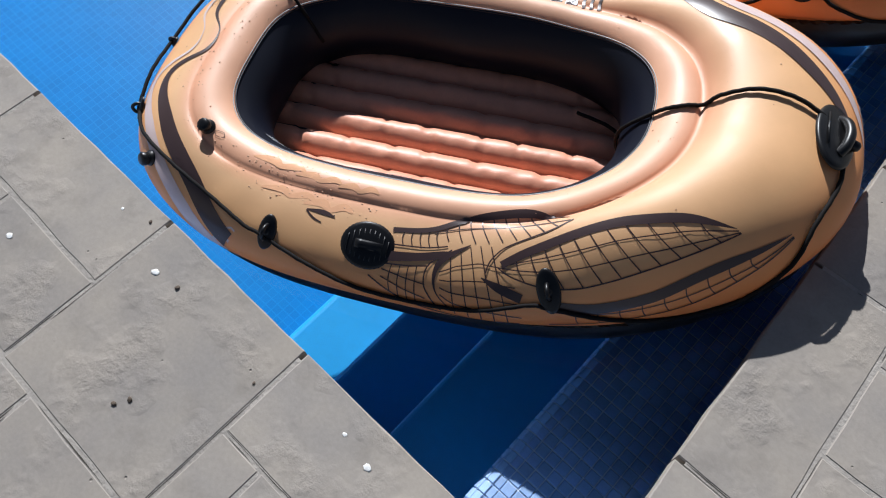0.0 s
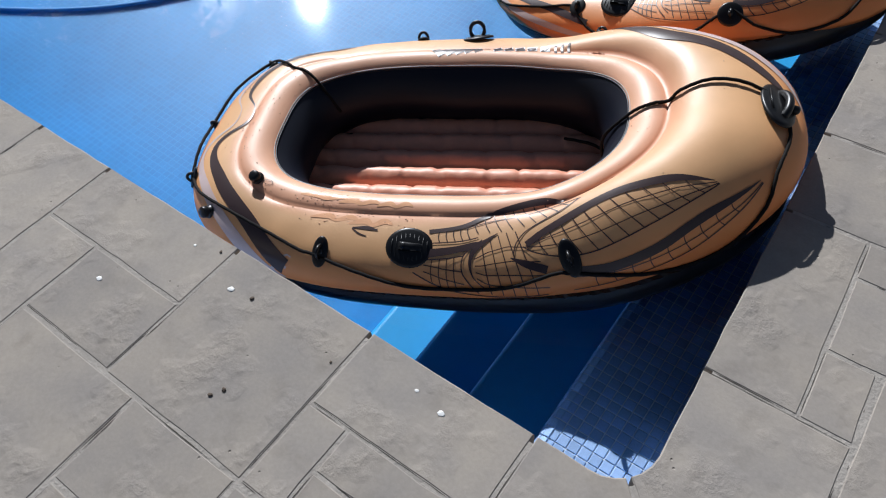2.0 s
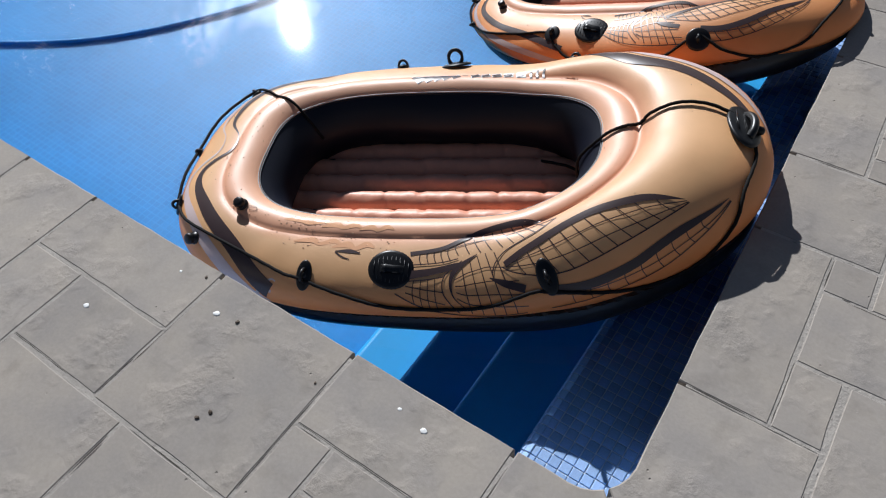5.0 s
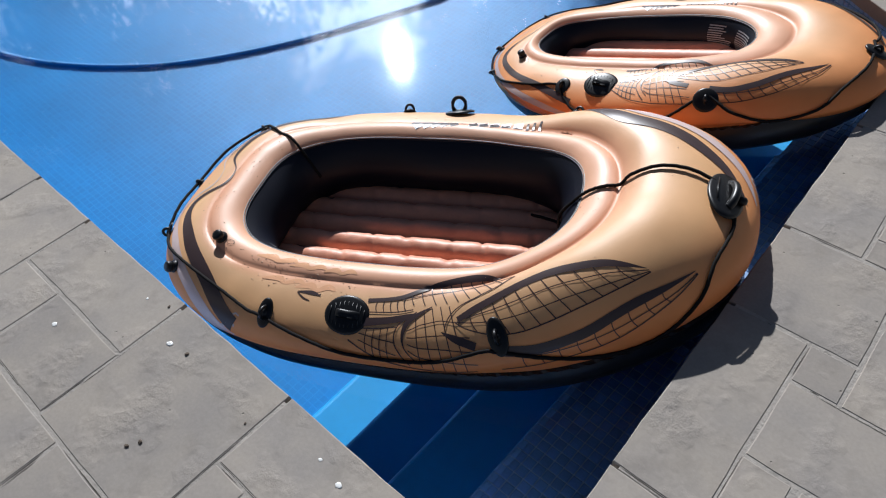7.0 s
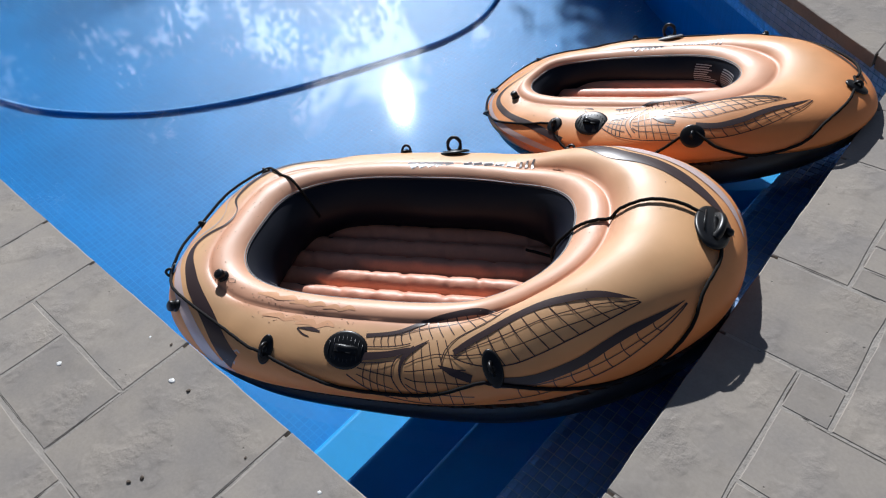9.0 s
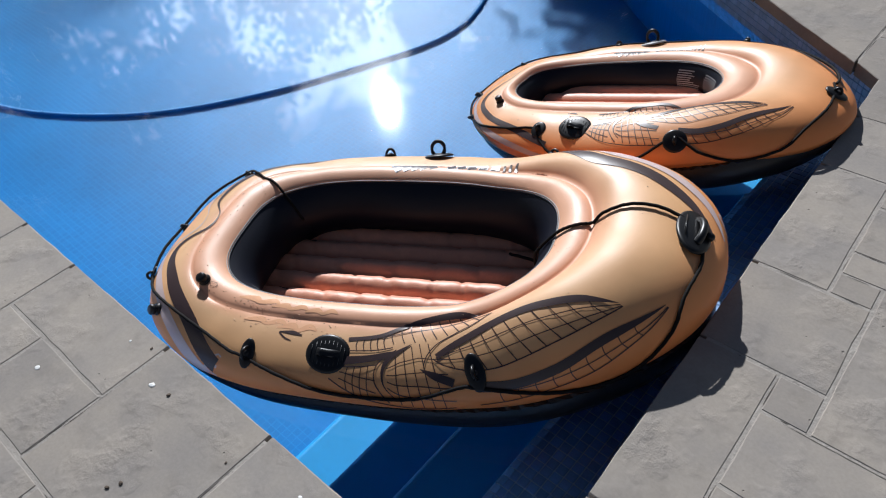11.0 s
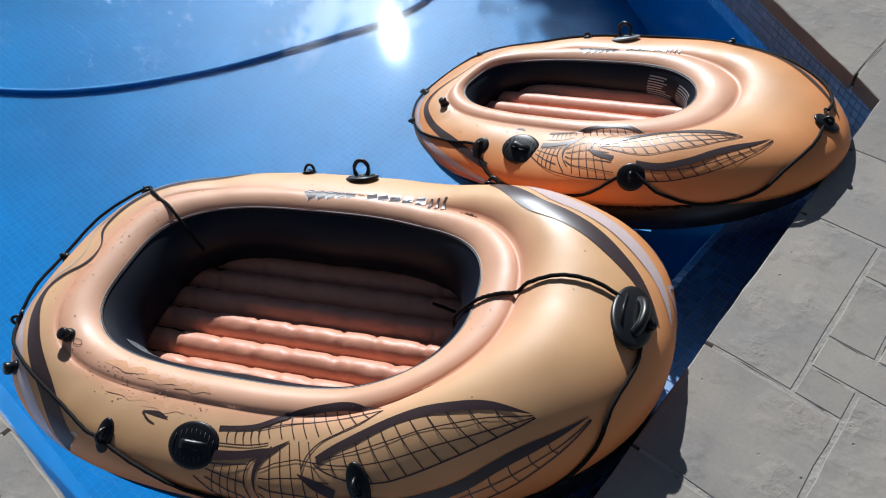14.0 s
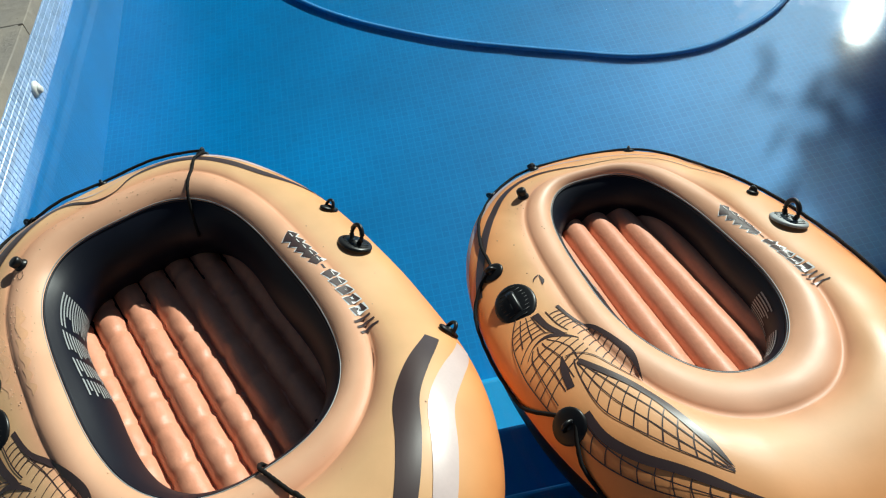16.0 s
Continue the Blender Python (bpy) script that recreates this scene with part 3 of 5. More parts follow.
raft_a = inflatable("inflatable_raft", HULL_A, TAN, "wet tan inflatable raft, navy inside, over the pool steps")
raft_a.matrix_basis = raft_pose((-0.5098, 0.7665, -0.0059), (0.8904, 0.4476, 0.0825), (-0.4453, 0.8942, -0.0456))
air_floor(HULL_A, raft_a, 7, 0.255, -0.172, 0.0075, 3)
raft_b = inflatable("inflatable_raft", HULL_B, ORANGE, "smaller orange inflatable raft, navy inside, floating at the steps")
raft_b.matrix_basis = raft_pose((-0.7656, 1.6418, -0.0617), (0.9579, 0.1012, 0.2686), (-0.0906, 0.9945, -0.0517))
air_floor(HULL_B, raft_b, 5, 0.172, -0.084, 0.0014, 5)


# ---- prints, fittings and ropes of the inflatables ----
def spread(hull, a, s, t3, h):
    """Moves (a, s) sideways on the hull by h metres, across the direction t3."""
    p = Vector(hull.at(a, s))
    pa = (Vector(hull.at(a + 0.002, s)) - p) / 0.002
    ps = (Vector(hull.at(a, s + 0.002 if s < 0.99 else s - 0.002)) - p) / (0.002 if s < 0.99 else -0.002)
    n = pa.cross(ps).normalized()
    d = n.cross(t3).normalized() * h
    m = np.array(((pa.dot(pa), pa.dot(ps)), (pa.dot(ps), ps.dot(ps))))
    x = np.linalg.solve(m, np.array((d.dot(pa), d.dot(ps))))
    return a + float(x[0]), min(1.0, max(0.0, s + float(x[1])))


def ribbon(hull, ctrl, off=0.0011, steps=7, cells=3):
    """A printed band along (angle, across, half width) points, lying on the hull."""
    line = spline(ctrl, steps)
    rows = []
    for i, (a, s, h) in enumerate(line):
        s = min(0.995, max(0.003, s))
        q0, q1 = line[max(0, i - 1)], line[min(len(line) - 1, i + 1)]
        t3 = Vector(hull.at(q1[0], min(0.995, max(0.003, q1[1])))) - Vector(hull.at(q0[0], min(0.995, max(0.003, q0[1]))))
        rows.append([hull.at(*spread(hull, a, s, t3, max(0.0004, h) * (2 * k / cells - 1)), off) for k in range(cells + 1)])
    verts = [p for r in rows for p in r]
    k = cells + 1
    return verts, [(i * k + j, i * k + j + 1, (i + 1) * k + j + 1, (i + 1) * k + j) for i in range(len(rows) - 1) for j in range(cells)]


def printed(boat, hull, name, ctrl, mat, label="", off=0.0011, steps=7, cells=3):
    v, f = ribbon(hull, ctrl, off, steps, cells)
    return part(name, mesh_of(name, v, f, mat, True), mat, boat, label)


def seat_on(hull, a, s, off=0.0, turn=0.0):
    """The pose of a fitting welded to the hull: z stands off the skin, x runs along the raft's side."""
    p = Vector(hull.at(a, s, off))
    x = (Vector(hull.at(a + 0.01, s)) - p).normalized()
    q = Vector(hull.at(a, s + 0.02)) - p
    z = x.cross(q).normalized()
    z = -z if z.z < -0.3 or z.dot(Vector((math.cos(a), math.sin(a), 1.0))) < 0 else z
    x = (x - z * x.dot(z)).normalized()
    m = Matrix((x, z.cross(x), z)).transposed().to_4x4()
    return Matrix.Translation(p) @ m @ pose(0, 0, 0, 0, 0, turn)


def oval(rx, ry, h, dome=0.35, seg=28, teeth=0):
    """A low oval pad with a rounded rim."""
    prof = [(1.0, 0.0), (1.0, 0.45), (0.96, 0.8), (0.86, 1.0), (0.6, 1.0 + dome * 0.5), (0.25, 1.0 + dome)]
    verts = []
    for k in range(seg):
        a = 2 * math.pi * k / seg
        g = 1 + (0.012 if teeth and k % 2 else 0)
        verts += [(rx * r * g * math.cos(a), ry * r * g * math.sin(a), h * z) for r, z in prof]
    n = len(prof)
    faces = [(k * n + i, ((k + 1) % seg) * n + i, ((k + 1) % seg) * n + i + 1, k * n + i + 1) for k in range(seg) for i in range(n - 1)]
    faces.append(tuple(k * n + n - 1 for k in range(seg)))
    return verts, faces


def piece(name, vf, mat, parent, label="", m=None, shade=True):
    return part(name, mesh_of(name, vf[0], vf[1], mat, shade), mat, parent, label, m)


def rope_clip(boat, hull, a, s, rx=0.018, ry=0.034, turn=0.0, ring=0.017):
    """An oval pad with an arched eye for the grab rope."""
    pad = piece("rope_clip", oval(rx, ry, 0.006), RUBBER, boat, "black rubber pad with a raised eye", seat_on(hull, a, s, 0.0005, turn))
    arc = [(0, ring * 0.9 * math.cos(t), 0.004 + ring * 1.25 * math.sin(t)) for t in (math.pi * i / 12 for i in range(13))]
    piece("eye", tube(arc, 0.0042, 8), RUBBER, pad)
    piece("boss", lathe([(0.0085, 0.0), (0.0085, 0.006), (0.0065, 0.010), (0.003, 0.011)], 14), RUBBER, pad)
    return pad


def oarlock(boat, hull, a, s, r=0.046, ring=False, turn=0.0, pad_mat=None):
    pad = piece("oarlock", oval(r * 1.08, r * 0.92, 0.007, 0.5, 72, 1), pad_mat or RUBBER, boat, "round ribbed black oarlock pad", seat_on(hull, a, s, 0.0005, turn))
    for k in range(9):
        x = (k - 4) * r * 0.2
        w = r * 0.62 * math.sqrt(max(0.05, 1 - (k - 4) ** 2 / 22))
        piece("rib", tube([(x, -w, 0.0085), (x, w, 0.0085)], 0.0009, 5), RUBBER, pad)
    if ring:
        loop = [(0.021 * math.cos(t), 0.0, 0.026 + 0.023 * math.sin(t)) for t in (2 * math.pi * i / 24 for i in range(24))]
        piece("ring", tube(loop, 0.0058, 10, True), RUBBER, pad, "upright black oar ring")
        piece("stem", lathe([(0.012, 0.0), (0.011, 0.008), (0.008, 0.012)], 16), RUBBER, pad)
    else:
        # folded oar holder: a low hooked fin
        fin = []
        for y, top in ((-0.009, 0.75), (-0.005, 1.0), (0.005, 1.0), (0.009, 0.75)):
            fin += [(x * r, y, 0.007 + top * h) for x, h in ((-0.5, 0.0), (-0.46, 0.014), (-0.2, 0.017), (0.1, 0.010), (0.38, 0.011), (0.62, 0.0))]
        faces = [(j * 6 + i, j * 6 + i + 1, (j + 1) * 6 + i + 1, (j + 1) * 6 + i) for j in range(3) for i in range(5)]
        piece("oar_holder", (fin, faces + [(0, 1, 2, 3, 4, 5), (18, 19, 20, 21, 22, 23)]), RUBBER, pad)
    return pad


def air_valve(boat, hull, a, s, k=1.0):
    v = piece("air_valve", lathe([(0.017 * k, 0.0), (0.0165 * k, 0.004), (0.013 * k, 0.006), (0.012 * k, 0.010)], 20), RUBBER, boat, "black screw-cap air valve", seat_on(hull, a, s, 0.0))
    cap = [(0.0125 * k, 0.009), (0.0135 * k, 0.011), (0.0135 * k, 0.021), (0.011 * k, 0.024), (0.004, 0.0245)]
    vs, fs = lathe(cap, 22)
    n = len(cap)
    vs = [(x * (1.09 if (i // n) % 2 else 1.0), y * (1.09 if (i // n) % 2 else 1.0), z) for i, (x, y, z) in enumerate(vs)]
    piece("cap", (vs, fs), RUBBER, v, m=pose(0, 0, 0, 9, 6, 0))
    return v


def bow_handle(boat, hull, a, s, k=1.0, turn=0.0):
    pad = piece("bow_fitting", oval(0.034 * k, 0.060 * k, 0.008, 0.7, 36), RUBBER, boat, "oval black bow fitting with a rope grip", seat_on(hull, a, s, 0.0005, turn))
    bar = spline([(0.006, -0.034 * k, 0.006), (0.010, -0.022 * k, 0.020), (0.012, 0.0, 0.026), (0.010, 0.022 * k, 0.020), (0.006, 0.034 * k, 0.006)], 5)
    piece("grip", tube(bar, 0.0075 * k, 10), RUBBER, pad)
    piece("stop", lathe([(0.008, 0.0), (0.010, 0.006), (0.010, 0.016), (0.006, 0.021), (0.002, 0.022)], 14), RUBBER, pad, m=pose(0.018 * k, -0.006, 0.012, 20, 70, 0))
    piece("ridge", tube([(-0.018 * k, -0.03 * k, 0.0125), (-0.020 * k, 0.0, 0.0135), (-0.018 * k, 0.03 * k, 0.0125)], 0.002, 6), RUBBER, pad)
    return pad


def cord(boat, points, r=0.0042, label="black twisted grab rope", name="grab_rope"):
    line = spline(points, 8)
    vs, fs = tube(line, r, 8)
    vs = [Vector(v) + (Vector(v) - line[i // 8]) * (0.10 * math.sin(i // 8 * 2.1 + (i % 8) * 0.8)) for i, v in enumerate(vs)]
    return piece(name, (vs, fs), ROPE, boat, label)


def on(hull, pts, off=0.005):
    return [hull.at(a, s, off) for a, s in pts]


def hatch(boat, hull, top, low, count, mids, warp, w=0.0011):
    """A printed net between two lines that share their ends in angle."""
    def value(line, a):
        line = sorted(line)
        if a <= line[0][0]:
            return line[0][1]
        for (a0, s0), (a1, s1) in zip(line, line[1:]):
            if a <= a1:
                return s0 + (s1 - s0) * (a - a0) / max(1e-6, a1 - a0)
        return line[-1][1]
    lo, hi = max(min(top)[0], min(low)[0]), min(max(top)[0], max(low)[0])
    for k in range(1, count):
        a = lo + (hi - lo) * (k / count) ** 0.92
        s0, s1 = value(top, a), value(low, a)
        if s1 - s0 > 0.03:
            printed(boat, hull, "printed_line", [(a - 0.008 * math.sin(math.pi * q / 4), s0 + (s1 - s0) * q / 4, w) for q in range(5)], BROWN, off=0.0010, steps=4, cells=1)
    for f in range(1, mids + 1):
        g = f / (mids + 1)
        seg = []
        for k in range(9):
            a = lo + (hi - lo) * k / 8
            q = min(1.0, max(0.0, g + warp * (k / 8 - 0.5)))
            s0, s1 = value(top, a), value(low, a)
            seg.append((a, s0 + (s1 - s0) * q, w))
        printed(boat, hull, "printed_line", seg, BROWN, off=0.0010, steps=4, cells=1)


def side_prints(boat, hull, to, k):
    """The dark swooshes and nets along the near side; to maps places on the first raft to this one, k is its size."""
    def p(name, pts, mat=BROWN, label="", off=0.0013):
        printed(boat, hull, name, [(*to(a, s), h * k) for a, s, h in pts], mat, label, off)
    tip = "dark brown printed swoosh"
    blade1 = [(-1.484, 0.462), (-1.274, 0.415), (-1.082, 0.305), (-0.90, 0.252), (-0.78, 0.262), (-0.681, 0.36)]
    edge1 = [(-0.681, 0.39), (-0.768, 0.425), (-0.855, 0.45), (-0.96, 0.49), (-1.03, 0.55), (-1.065, 0.61)]
    blade2 = [(-0.995, 0.57), (-0.89, 0.52), (-0.733, 0.478), (-0.611, 0.476), (-0.524, 0.51), (-0.454, 0.56), (-0.401, 0.63)]
    edge2 = [(-0.401, 0.645), (-0.506, 0.648), (-0.611, 0.658), (-0.716, 0.672), (-0.803, 0.678), (-0.89, 0.66), (-0.977, 0.615), (-1.012, 0.58)]
    sweep = [(-0.873, 0.75), (-0.768, 0.785), (-0.646, 0.765), (-0.541, 0.72), (-0.454, 0.705), (-0.332, 0.71)]
    edge3 = [(-0.89, 0.90), (-0.768, 0.905), (-0.646, 0.875), (-0.559, 0.835), (-0.471, 0.79), (-0.401, 0.76), (-0.332, 0.725)]
    curl = [(-1.10, 0.48), (-1.222, 0.56), (-1.268, 0.63), (-1.268, 0.71), (-1.225, 0.80)]
    base = [(-1.553, 0.70), (-1.449, 0.78), (-1.361, 0.835), (-1.239, 0.875), (-1.134, 0.895), (-0.977, 0.90)]
    wide = lambda line, w: [(a, s, h) for (a, s), h in zip(line, w)]
    p("printed_swoosh", wide(blade1, (0.005, 0.005, 0.006, 0.008, 0.008, 0.0006)), BROWN, tip)
    p("printed_swoosh", wide(blade2, (0.007, 0.008, 0.0085, 0.009, 0.009, 0.008, 0.0006)), BROWN, tip)
    p("printed_swoosh", wide(sweep, (0.010, 0.011, 0.011, 0.010, 0.009, 0.0006)), BROWN, tip)
    p("printed_swoosh", [(-1.082, 0.625, 0.001), (-1.03, 0.66, 0.008), (-0.99, 0.685, 0.009), (-0.96, 0.705, 0.009)], BROWN, tip)
    p("printed_swoosh", [(-1.484, 0.60, 0.010), (-1.344, 0.578, 0.008), (-1.239, 0.548, 0.007), (-1.195, 0.525, 0.0008)], BROWN, tip)
    p("printed_swoosh", wide(curl, (0.001, 0.006, 0.004, 0.0014, 0.001)), BROWN, tip)
    for line in (edge1, edge2, edge3, base, [(-1.466, 0.54), (-1.309, 0.525), (-1.205, 0.50)], [(-1.484, 0.632), (-1.38, 0.622), (-1.30, 0.608)],
                 [(-1.187, 0.515), (-1.292, 0.60), (-1.315, 0.68), (-1.29, 0.76), (-1.25, 0.85)]):
        p("printed_swoosh", [(a, s, 0.0014) for a, s in line])
    p("printed_swoosh", [(-1.955, 0.46, 0.001), (-1.87, 0.455, 0.005), (-1.80, 0.47, 0.0008)], BROWN, tip)
    p("printed_swoosh", [(-1.955, 0.465, 0.0015), (-1.90, 0.50, 0.002), (-1.85, 0.515, 0.001)])
    net = lambda pts: [to(a, s) for a, s in pts]
    hatch(boat, hull, net(blade2), net(edge2), 12, 2, 0.3)
    hatch(boat, hull, net(sweep), net(edge3), 11, 1, 0.5)
    hatch(boat, hull, net([(-1.25, 0.60), (-1.18, 0.535), (-1.08, 0.48), (-0.97, 0.485)]), net([(-1.25, 0.78), (-1.20, 0.86), (-1.08, 0.89), (-0.97, 0.90)]), 6, 4, 0.10)
    hatch(boat, hull, net([(-1.27, 0.42), (-1.082, 0.315), (-0.90, 0.265), (-0.78, 0.275), (-0.69, 0.36)]), net([(-1.27, 0.47), (-1.082, 0.47), (-0.90, 0.455), (-0.78, 0.425), (-0.69, 0.40)]), 10, 1, 0.4)
    hatch(boat, hull, net([(-1.50, 0.63), (-1.40, 0.622), (-1.31, 0.61)]), net([(-1.50, 0.74), (-1.40, 0.81), (-1.31, 0.85)]), 5, 2, 0.1)
    hatch(boat, hull, net([(-1.47, 0.47), (-1.30, 0.43), (-1.21, 0.41)]), net([(-1.47, 0.535), (-1.30, 0.52), (-1.21, 0.50)]), 6, 0, 0)


def end_bands(boat, hull, k, stern, bow):
    """The brown and lilac bands that sweep round stern and bow."""
    for name, pts, mat, label in (("stern_band", stern, BROWN, "dark brown printed band"), ("stern_band", [(a, s + d, h * 0.85) for (a, s, h), d in zip(stern, (0.10, 0.11, 0.09, 0.07, 0.09, 0.12, 0.11, 0.10, 0.11, 0.12, 0.12))], LILAC, "pale lilac printed band"),
                                  ("bow_band", bow, BROWN, "dark brown printed band"), ("bow_band", [(a + 0.03, s + off, h * 1.05) for (a, s, h), off in zip(bow, (0.15, 0.115, 0.095, 0.085, 0.075, 0.065, 0.05))], LILAC, "pale lilac printed band")):
        printed(boat, hull, name, [(a, min(0.99, s), h * k) for a, s, h in pts], mat, label, 0.0010 if mat is LILAC else 0.0014, 9, 5)


def word_mark(boat, hull, a0, a1, s0, s1, n, k):
    """A maker's mark along the far side, as slanted plain strokes with pale edges."""
    d = (a1 - a0) / n

    def stroke(pts, w, mat, off, label=""):
        printed(boat, hull, "mark_stroke", [(a, s, w * k) for a, s in pts], mat, label, off, 3, 2)

    long = (Vector(hull.at(a0, s0)) - Vector(hull.at(a1, s1))).length / n / k
    for i in range(n):
        a, s = a0 + d * (i + 0.5), s0 + (s1 - s0) * (i + 0.5) / n
        if i == n // 2:
            stroke([(a - 0.3 * d, s), (a + 0.3 * d, s)], 0.0030, BROWN, 0.0014)
            continue
        top, low, lean = s - 0.052, s + 0.052, 0.30 * d
        stroke([(a + lean, top - 0.012), (a - lean, low + 0.014)], 0.46 * long, WHITE_PRINT, 0.0009, "pale edge of the mark")
        stroke([(a + lean, top), (a - lean, low)], 0.41 * long, BROWN, 0.0016, "dark slanted bar of the mark")
        stroke([(a - 0.30 * d, s + 0.018), (a + 0.24 * d, s + 0.018)], 0.0012, WHITE_PRINT, 0.0026)
    # three long strokes finish the mark at its bow end
    for i in range(3):
        a, s = a1 + d * (0.25 + 0.42 * i), s1 + 0.012 * i
        stroke([(a + 0.5 * d, s - 0.085), (a - 0.25 * d, s + 0.055)], 0.0036, BROWN, 0.0015, "long brown stroke of the mark")


def notice(boat, hull, a0, a1, q0, q1, lines, blocks, seed):
    """A grey printed notice on the inner wall, its writing as plain bars."""
    def strip(b0, b1, r0, r1, mat, off, n=10, label=""):
        verts = [wall_at(hull, b0 + (b1 - b0) * i / n, r, off) for i in range(n + 1) for r in (r0, (2 * r0 + r1) / 3, (r0 + 2 * r1) / 3, r1)]
        faces = [(i * 4 + j, (i + 1) * 4 + j, (i + 1) * 4 + j + 1, i * 4 + j + 1) for i in range(n) for j in range(3)]
        part("notice" if mat is GREY_PRINT and label else "notice_bar", mesh_of("notice", verts, faces, mat, True), mat, boat, label)
    rnd = random.Random(seed)
    for b in range(blocks):
        c0 = a0 + (a1 - a0) * (b + 0.03) / blocks
        c1 = a0 + (a1 - a0) * (b + 0.92) / blocks
        for i in range(lines):
            r = q0 + (q1 - q0) * i / lines
            e = c0 + (c1 - c0) * rnd.uniform(0.55, 1.0)
            strip(c0, e, r, r + (q1 - q0) / lines * 0.45, GREY_PRINT, 0.0016, 6, "rows of pale unreadable small print" if not i else "")


def first(a, s):
    """Where a place of the print's pattern lies on the first raft."""
    return (float(np.interp(a, (-1.955, -1.658, -0.908, -0.401, -0.332, 0.0), (-2.005, -1.711, -0.945, -0.415, -0.332, 0.0))),
            float(np.interp(s, (0.0, 0.36, 0.58, 0.71, 0.90, 1.0), (0.0, 0.35, 0.535, 0.665, 0.81, 0.95))))


def second(a, s):
    """Where a place of the print's pattern lies on the second raft."""
    return (float(np.interp(a, (-1.955, -1.658, -1.012, -0.908, -0.681, -0.401, -0.332, 0.0), (-1.88, -1.645, -1.0, -0.845, -0.63, -0.30, -0.22, 0.1))),
            float(np.interp(s, (0.0, 0.36, 0.58, 0.63, 0.71, 0.90, 1.0), (0.0, 0.30, 0.48, 0.51, 0.565, 0.68, 0.75))))


side_prints(raft_a, HULL_A, first, 1.0)
side_prints(raft_b, HULL_B, second, 0.8)
end_bands(raft_a, HULL_A, 1.0,
          [(2.05, 0.72, 0.002), (2.30, 0.585, 0.011), (2.58, 0.50, 0.014), (2.82, 0.49, 0.011), (2.98, 0.45, 0.005), (3.09, 0.33, 0.0015), (3.20, 0.34, 0.004), (3.32, 0.51, 0.009), (3.56, 0.47, 0.017), (3.80, 0.53, 0.019), (4.07, 0.72, 0.022)],
          [(0.77, 0.57, 0.015), (0.60, 0.49, 0.021), (0.45, 0.455, 0.023), (0.33, 0.485, 0.022), (0.175, 0.55, 0.018), (0.07, 0.615, 0.012), (-0.03, 0.68, 0.002)])
end_bands(raft_b, HULL_B, 0.8,
          [(2.20, 0.62, 0.001), (2.40, 0.55, 0.002), (2.60, 0.50, 0.002), (2.80, 0.46, 0.002), (2.98, 0.42, 0.002), (3.12, 0.42, 0.003), (3.26, 0.48, 0.006), (3.45, 0.54, 0.011), (3.75, 0.565, 0.013), (4.10, 0.61, 0.014), (4.45, 0.69, 0.012)],
          [(1.02, 0.60, 0.008), (0.88, 0.585, 0.014), (0.74, 0.58, 0.017), (0.57, 0.585, 0.016), (0.41, 0.60, 0.013), (0.27, 0.63, 0.009), (0.12, 0.68, 0.002)])
for a, s, h in ((0.10, 0.72, 0.004), (0.16, 0.78, 0.006)):
    printed(raft_a, HULL_A, "bow_flash", [(a - 0.10, s + 0.10, 0.001), (a, s, h), (a + 0.05, s + 0.05, h), (a + 0.16, s - 0.01, 0.001)], LILAC, "pale lilac printed flash")
word_mark(raft_a, HULL_A, 1.88, 0.92, 0.19, 0.31, 11, 1.0)
word_mark(raft_b, HULL_B, 2.22, 1.10, 0.17, 0.31, 11, 0.62)
notice(raft_a, HULL_A, -2.66, -1.55, 0.14, 0.93, 22, 4, 2)
notice(raft_b, HULL_B, 0.95, 0.0, 0.14, 0.85, 13, 2, 4)
notice(raft_b, HULL_B, -2.6, -1.5, 0.05, 0.35, 5, 3, 6)

air_valve(raft_a, HULL_A, -2.651, 0.23)
air_valve(raft_a, HULL_A, -2.626, 0.64)
rope_clip(raft_a, HULL_A, -2.086, 0.59, 0.019, 0.037)
rope_clip(raft_a, HULL_A, -0.905, 0.63, 0.022, 0.044, 4)
rope_clip(raft_a, HULL_A, 1.926, 0.62, 0.026, 0.018, 90, 0.016)
rope_clip(raft_a, HULL_A, 0.865, 0.68, 0.026, 0.018, 90, 0.016)
rope_clip(raft_a, HULL_A, 2.70, 0.63, 0.016, 0.024, 0, 0.011)
rope_clip(raft_a, HULL_A, -3.165, 0.66, 0.013, 0.013, 0, 0.010)
rope_clip(raft_a, HULL_A, -2.861, 0.68, 0.018, 0.030, 20, 0.013)
oarlock(raft_a, HULL_A, -1.636, 0.53, 0.050)
oarlock(raft_a, HULL_A, 1.546, 0.55, 0.042, True)
bow_handle(raft_a, HULL_A, -0.05, 0.61, 1.3, -90)
for a, s, r in ((-2.60, 0.20, 0.011), (-2.55, 0.53, 0.011), (2.93, 0.52, 0.010)):
    c = [(a - r * 2.2, s, 0.0006), (a, s - r * 2.5, 0.0006), (a + r * 2.2, s, 0.0006), (a, s + r * 2.5, 0.0006), (a - r * 2.2, s, 0.0006)]
    printed(raft_a, HULL_A, "chamber_mark", c, BROWN, "small printed diamond outline", 0.0016, 2, 1)

